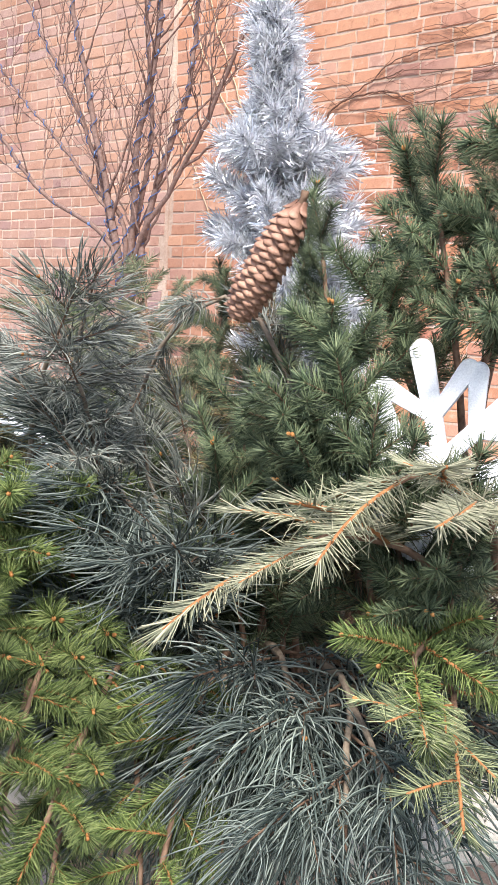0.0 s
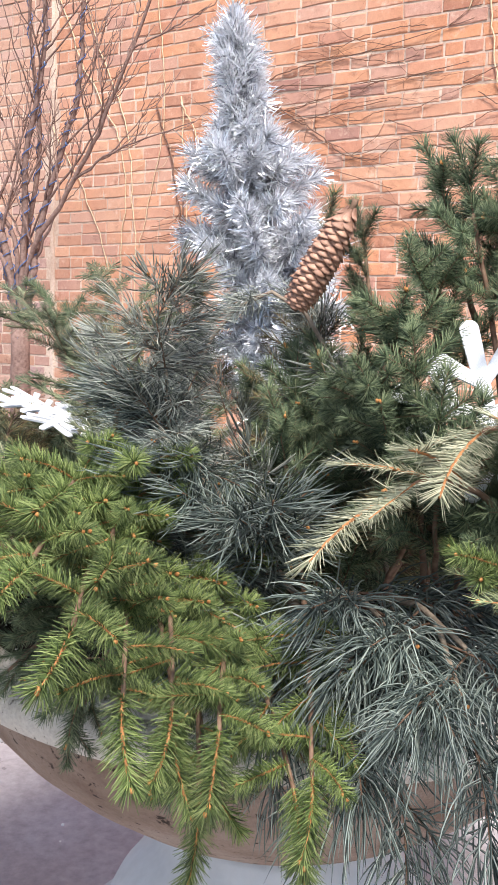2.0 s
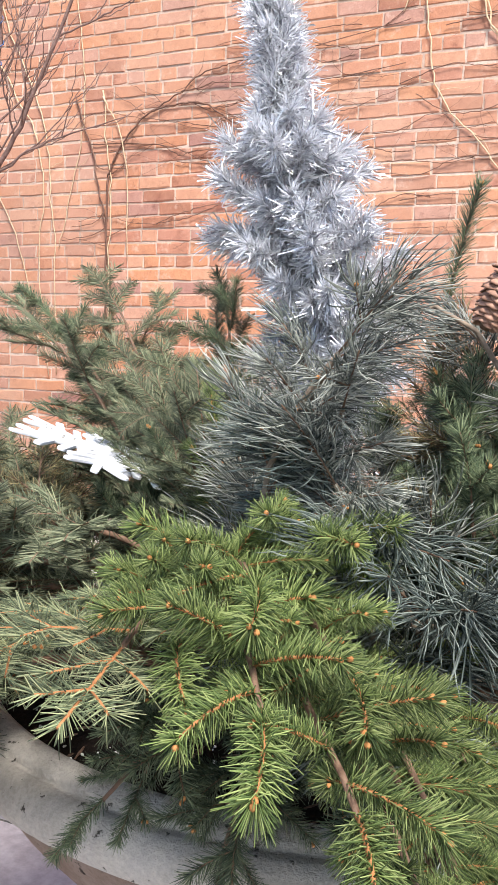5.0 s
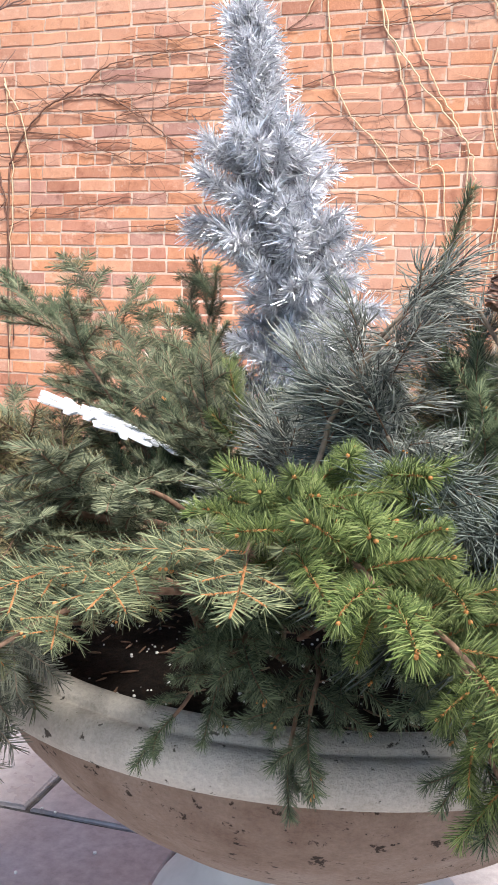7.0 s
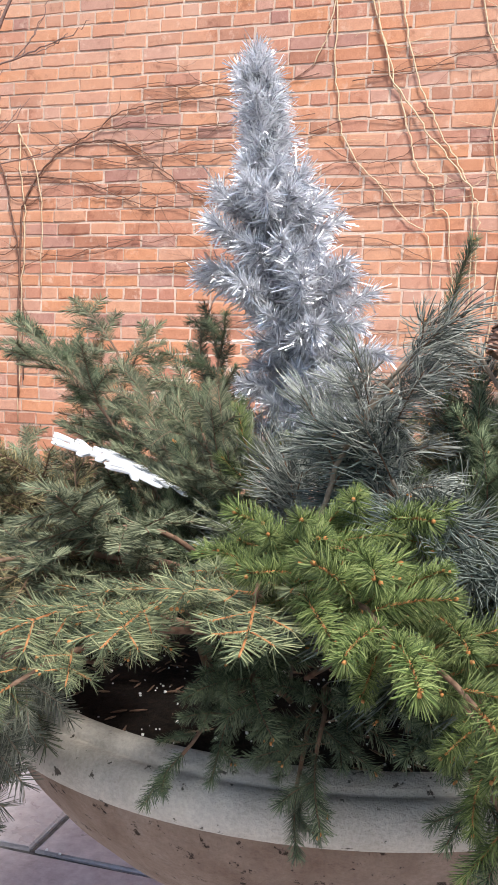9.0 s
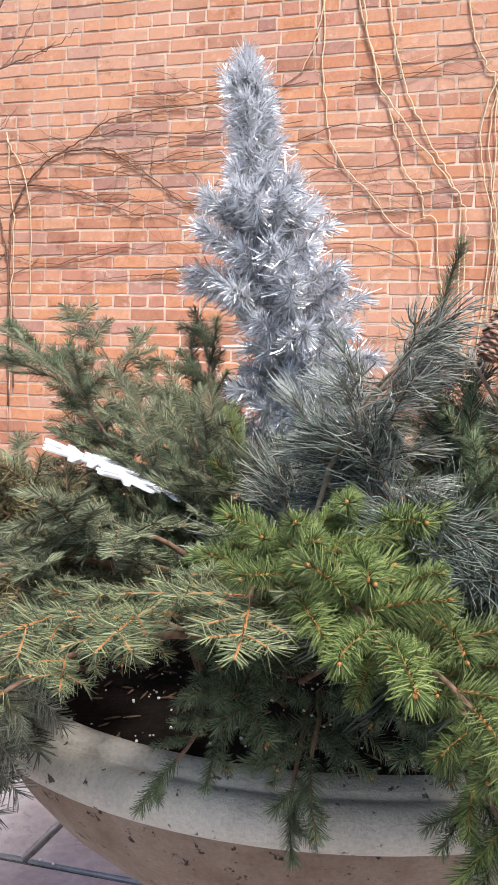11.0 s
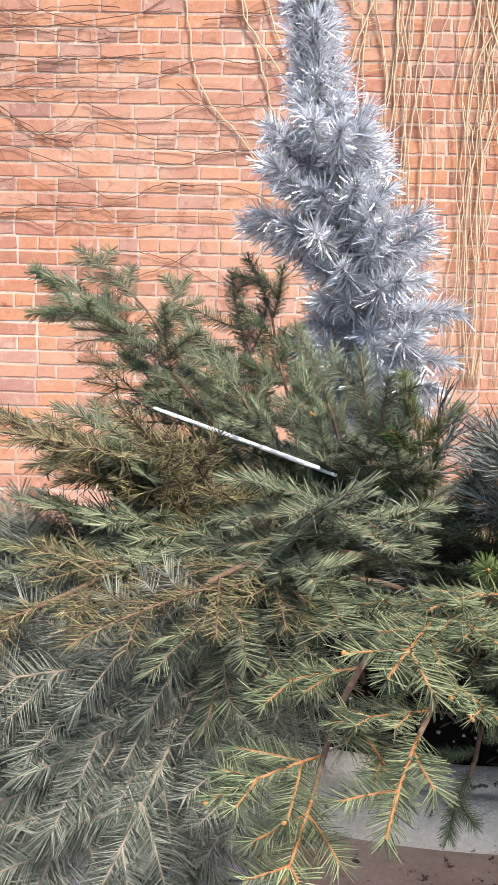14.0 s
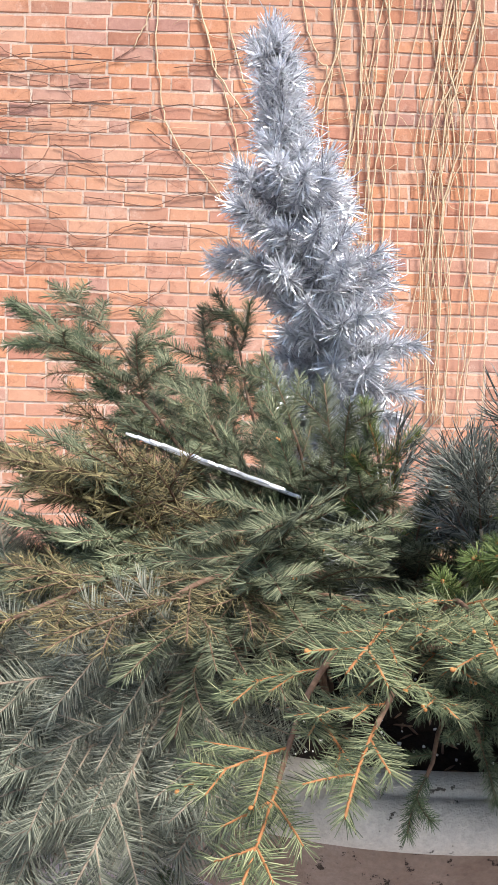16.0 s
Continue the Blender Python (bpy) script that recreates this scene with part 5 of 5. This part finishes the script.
bough("brown", (-0.405, 0.721, 1.053), (-0.453, 0.710, 1.420), 0.0, 7, 0.85, start=0.4)
bough("dark", (-0.435, 0.741, 1.048), (-0.518, 0.709, 1.346), 0.0, 7, 0.85, start=0.4)
bough("dark", (-0.406, 0.680, 1.057), (-0.444, 0.651, 1.365), 0.0, 7, 0.85, start=0.35)
bough("dry", (-0.407, 0.723, 1.073), (-0.442, 0.698, 1.407), 0.0, 3, 0.6, start=0.6)
bough("dry", (-0.425, 0.785, 1.065), (-0.475, 0.766, 1.393), 0.0, 3, 0.6, start=0.6)
bough("dark", (-0.424, 0.804, 1.043), (-0.487, 0.790, 1.362), 0.0, 7, 0.85, start=0.4)
bough("spruce", (-0.411, 0.627, 1.146), (-0.276, 0.399, 1.051), 0.045, 7, 0.8, start=0.4)
bough("spruce", (-0.478, 0.619, 1.134), (-0.325, 0.355, 1.090), 0.045, 7, 0.8, start=0.4)
bough("dark", (-0.714, 0.763, 1.025), (-0.790, 0.755, 1.227), 0.02, 6, 0.85, start=0.35)
bough("dark", (-0.714, 0.763, 1.025), (-0.764, 0.775, 1.238), 0.02, 6, 0.85, start=0.35)
bough("dark", (-0.714, 0.763, 1.025), (-0.835, 0.779, 1.231), 0.02, 6, 0.85, start=0.35)


# spruce shoots above and behind the cone
bough("dark", (-0.240, 0.660, 1.300), (-0.298, 0.655, 1.540), 0.02, 4, 0.8, start=0.45, spread=55)
bough("dark", (-0.230, 0.680, 1.380), (-0.240, 0.675, 1.600), 0.0, 6, 0.85, start=0.25, spread=58)
bough("dark", (-0.400, 0.760, 1.100), (-0.366, 0.690, 1.410), 0.0, 6, 0.8, start=0.4)
bough("dark", (-0.420, 0.760, 1.100), (-0.384, 0.690, 1.380), 0.0, 6, 0.8, start=0.4)
# long dry pine stem arching in front of the tinsel tree, and drooping twig ends over the rim
bough("dry", (-0.600, 0.600, 1.170), (-0.440, 0.500, 1.402), 0.07, 5, 0.62, start=0.4, thick=0.0026)
bough("dry", (-0.540, 0.600, 1.230), (-0.463, 0.485, 1.358), 0.04, 2, 0.6, start=0.5, thick=0.0026)
bough("pine", (-0.40, 0.62, 1.12), (-0.350, 0.480, 1.045), 0.05, 3, 0.75, start=0.55, thick=0.0038)
bough("dark", (-0.60, 0.66, 1.06), (-0.668, 0.485, 1.020), 0.05, 2, 0.6, start=0.6)
bough("dark", (-0.56, 0.62, 1.08), (-0.555, 0.475, 1.010), 0.04, 3, 0.62, start=0.5)

# ---------------------------------------------------------------- perlite and bark on the soil
m_perlite, nt, b = material("white_perlite", 0.9)
b.inputs["Base Color"].default_value = (0.75, 0.73, 0.7, 1)
g = np.random.default_rng(5)
bits, chips = [], []
for i in range(800):
    a, r = g.uniform(0, 2 * np.pi), 0.395 * math.sqrt(g.uniform(0.05, 1))
    s = g.uniform(0.0008, 0.0023)
    v, f = blob((POT.x + r * math.cos(a), POT.y + r * math.sin(a), 1.023 - 0.011 * (r / 0.3) ** 2 + g.normal(0, 0.002)), (s, s * g.uniform(0.7, 1.2), s * 0.8), 5, 3)
    bits.append((v + g.normal(0, s * 0.15, v.shape), f))
tagged(part("perlite", mesh_from("perlite", *joined(bits)), m_perlite, None, "white perlite grains scattered over the dark soil", "stuff"), category="perlite")
for i in range(420):
    a, r = g.uniform(0, 2 * np.pi), 0.39 * math.sqrt(g.uniform(0.05, 1))
    c = np.array((POT.x + r * math.cos(a), POT.y + r * math.sin(a), 1.024 - 0.011 * (r / 0.3) ** 2))
    w = unit(np.array((g.normal(), g.normal(), g.normal() * 0.2)))
    chips.append(tube([c - w * 0.008, c, c + w * g.uniform(0.004, 0.014)], (0.0007, 0.0015, 0.0007), 4))
tagged(part("bark_chips", mesh_from("bark_chips", *joined(chips)), STEM["brown"], None, "brown bark chips and bits of twig on the soil", "stuff"), category="bark chips")
salt = []
for i in range(240):
    x = g.uniform(-3.2, -0.6)
    y = g.uniform(0.6, 3.4)
    s = g.uniform(0.002, 0.005)
    v, f = blob((x, y, GROUND + 0.002), (s, s, s * 0.7), 5, 3)
    salt.append((v, f))
tagged(part("salt_grains", mesh_from("salt_grains", *joined(salt)), m_perlite, None, "white salt grains strewn on the stone paving", "stuff"), category="salt")

# ---------------------------------------------------------------- loose pieces of wall and paving
for kind, s, cx, y, z, tilt in single:
    ob = part("brick", brick_meshes[kind, s], None, wall)
    ob.matrix_basis = Matrix.Translation((cx, y, z)) @ Matrix.Rotation(-tilt, 4, "Y")

rng = np.random.default_rng(21)


def slab_shape(w, d, seed):
    r = np.random.default_rng(seed)
    c, h = 0.006, 0.03
    x, y = w / 2, d / 2
    ring = [(-x, -y), (0, -y), (x, -y), (x, 0), (x, y), (0, y), (-x, y), (-x, 0)]
    v = [(px, py, -h) for px, py in ring] + [(px, py, -c) for px, py in ring] + [(px * (1 - c / x), py * (1 - c / y), 0) for px, py in ring] + [(0, 0, 0.0)]
    v = np.array(v)
    v[8:, :2] += r.normal(0, 0.003, (17, 2))
    v[16:, 2] += r.normal(0, 0.0012, 9)
    f = []
    for i in range(8):
        j = (i + 1) % 8
        for k in (0, 8):
            f += [(k + i, k + j, k + j + 8), (k + i, k + j + 8, k + i + 8)]
        f.append((16 + i, 16 + j, 24))
    return mesh_from("slab", v, f)


paving = part("pavement", mesh_from("pavement", *box((-7.5, -3.5, GROUND - 0.06), (2.5, WALL_Y, GROUND - 0.011))), m_earth, None, "large grey-purple stone slabs with sandy joints", "structure")
y, k = -3.4, 0
while y < WALL_Y - 0.3:
    d = (0.62, 0.48, 0.75)[k % 3]
    x = -7.4 + (0.35 if k % 2 else 0.0)
    while x < 2.3:
        w = float(rng.choice((0.62, 0.78, 0.95)))
        ob = part("slab", slab_shape(w - 0.014, d - 0.014, k * 40 + len(bpy.data.objects)), m_slab, paving)
        ob.location = (x + w / 2, min(y + d / 2, WALL_Y - d / 2), GROUND + float(rng.normal(0, 0.0015)))
        x += w
    y += d
    k += 1
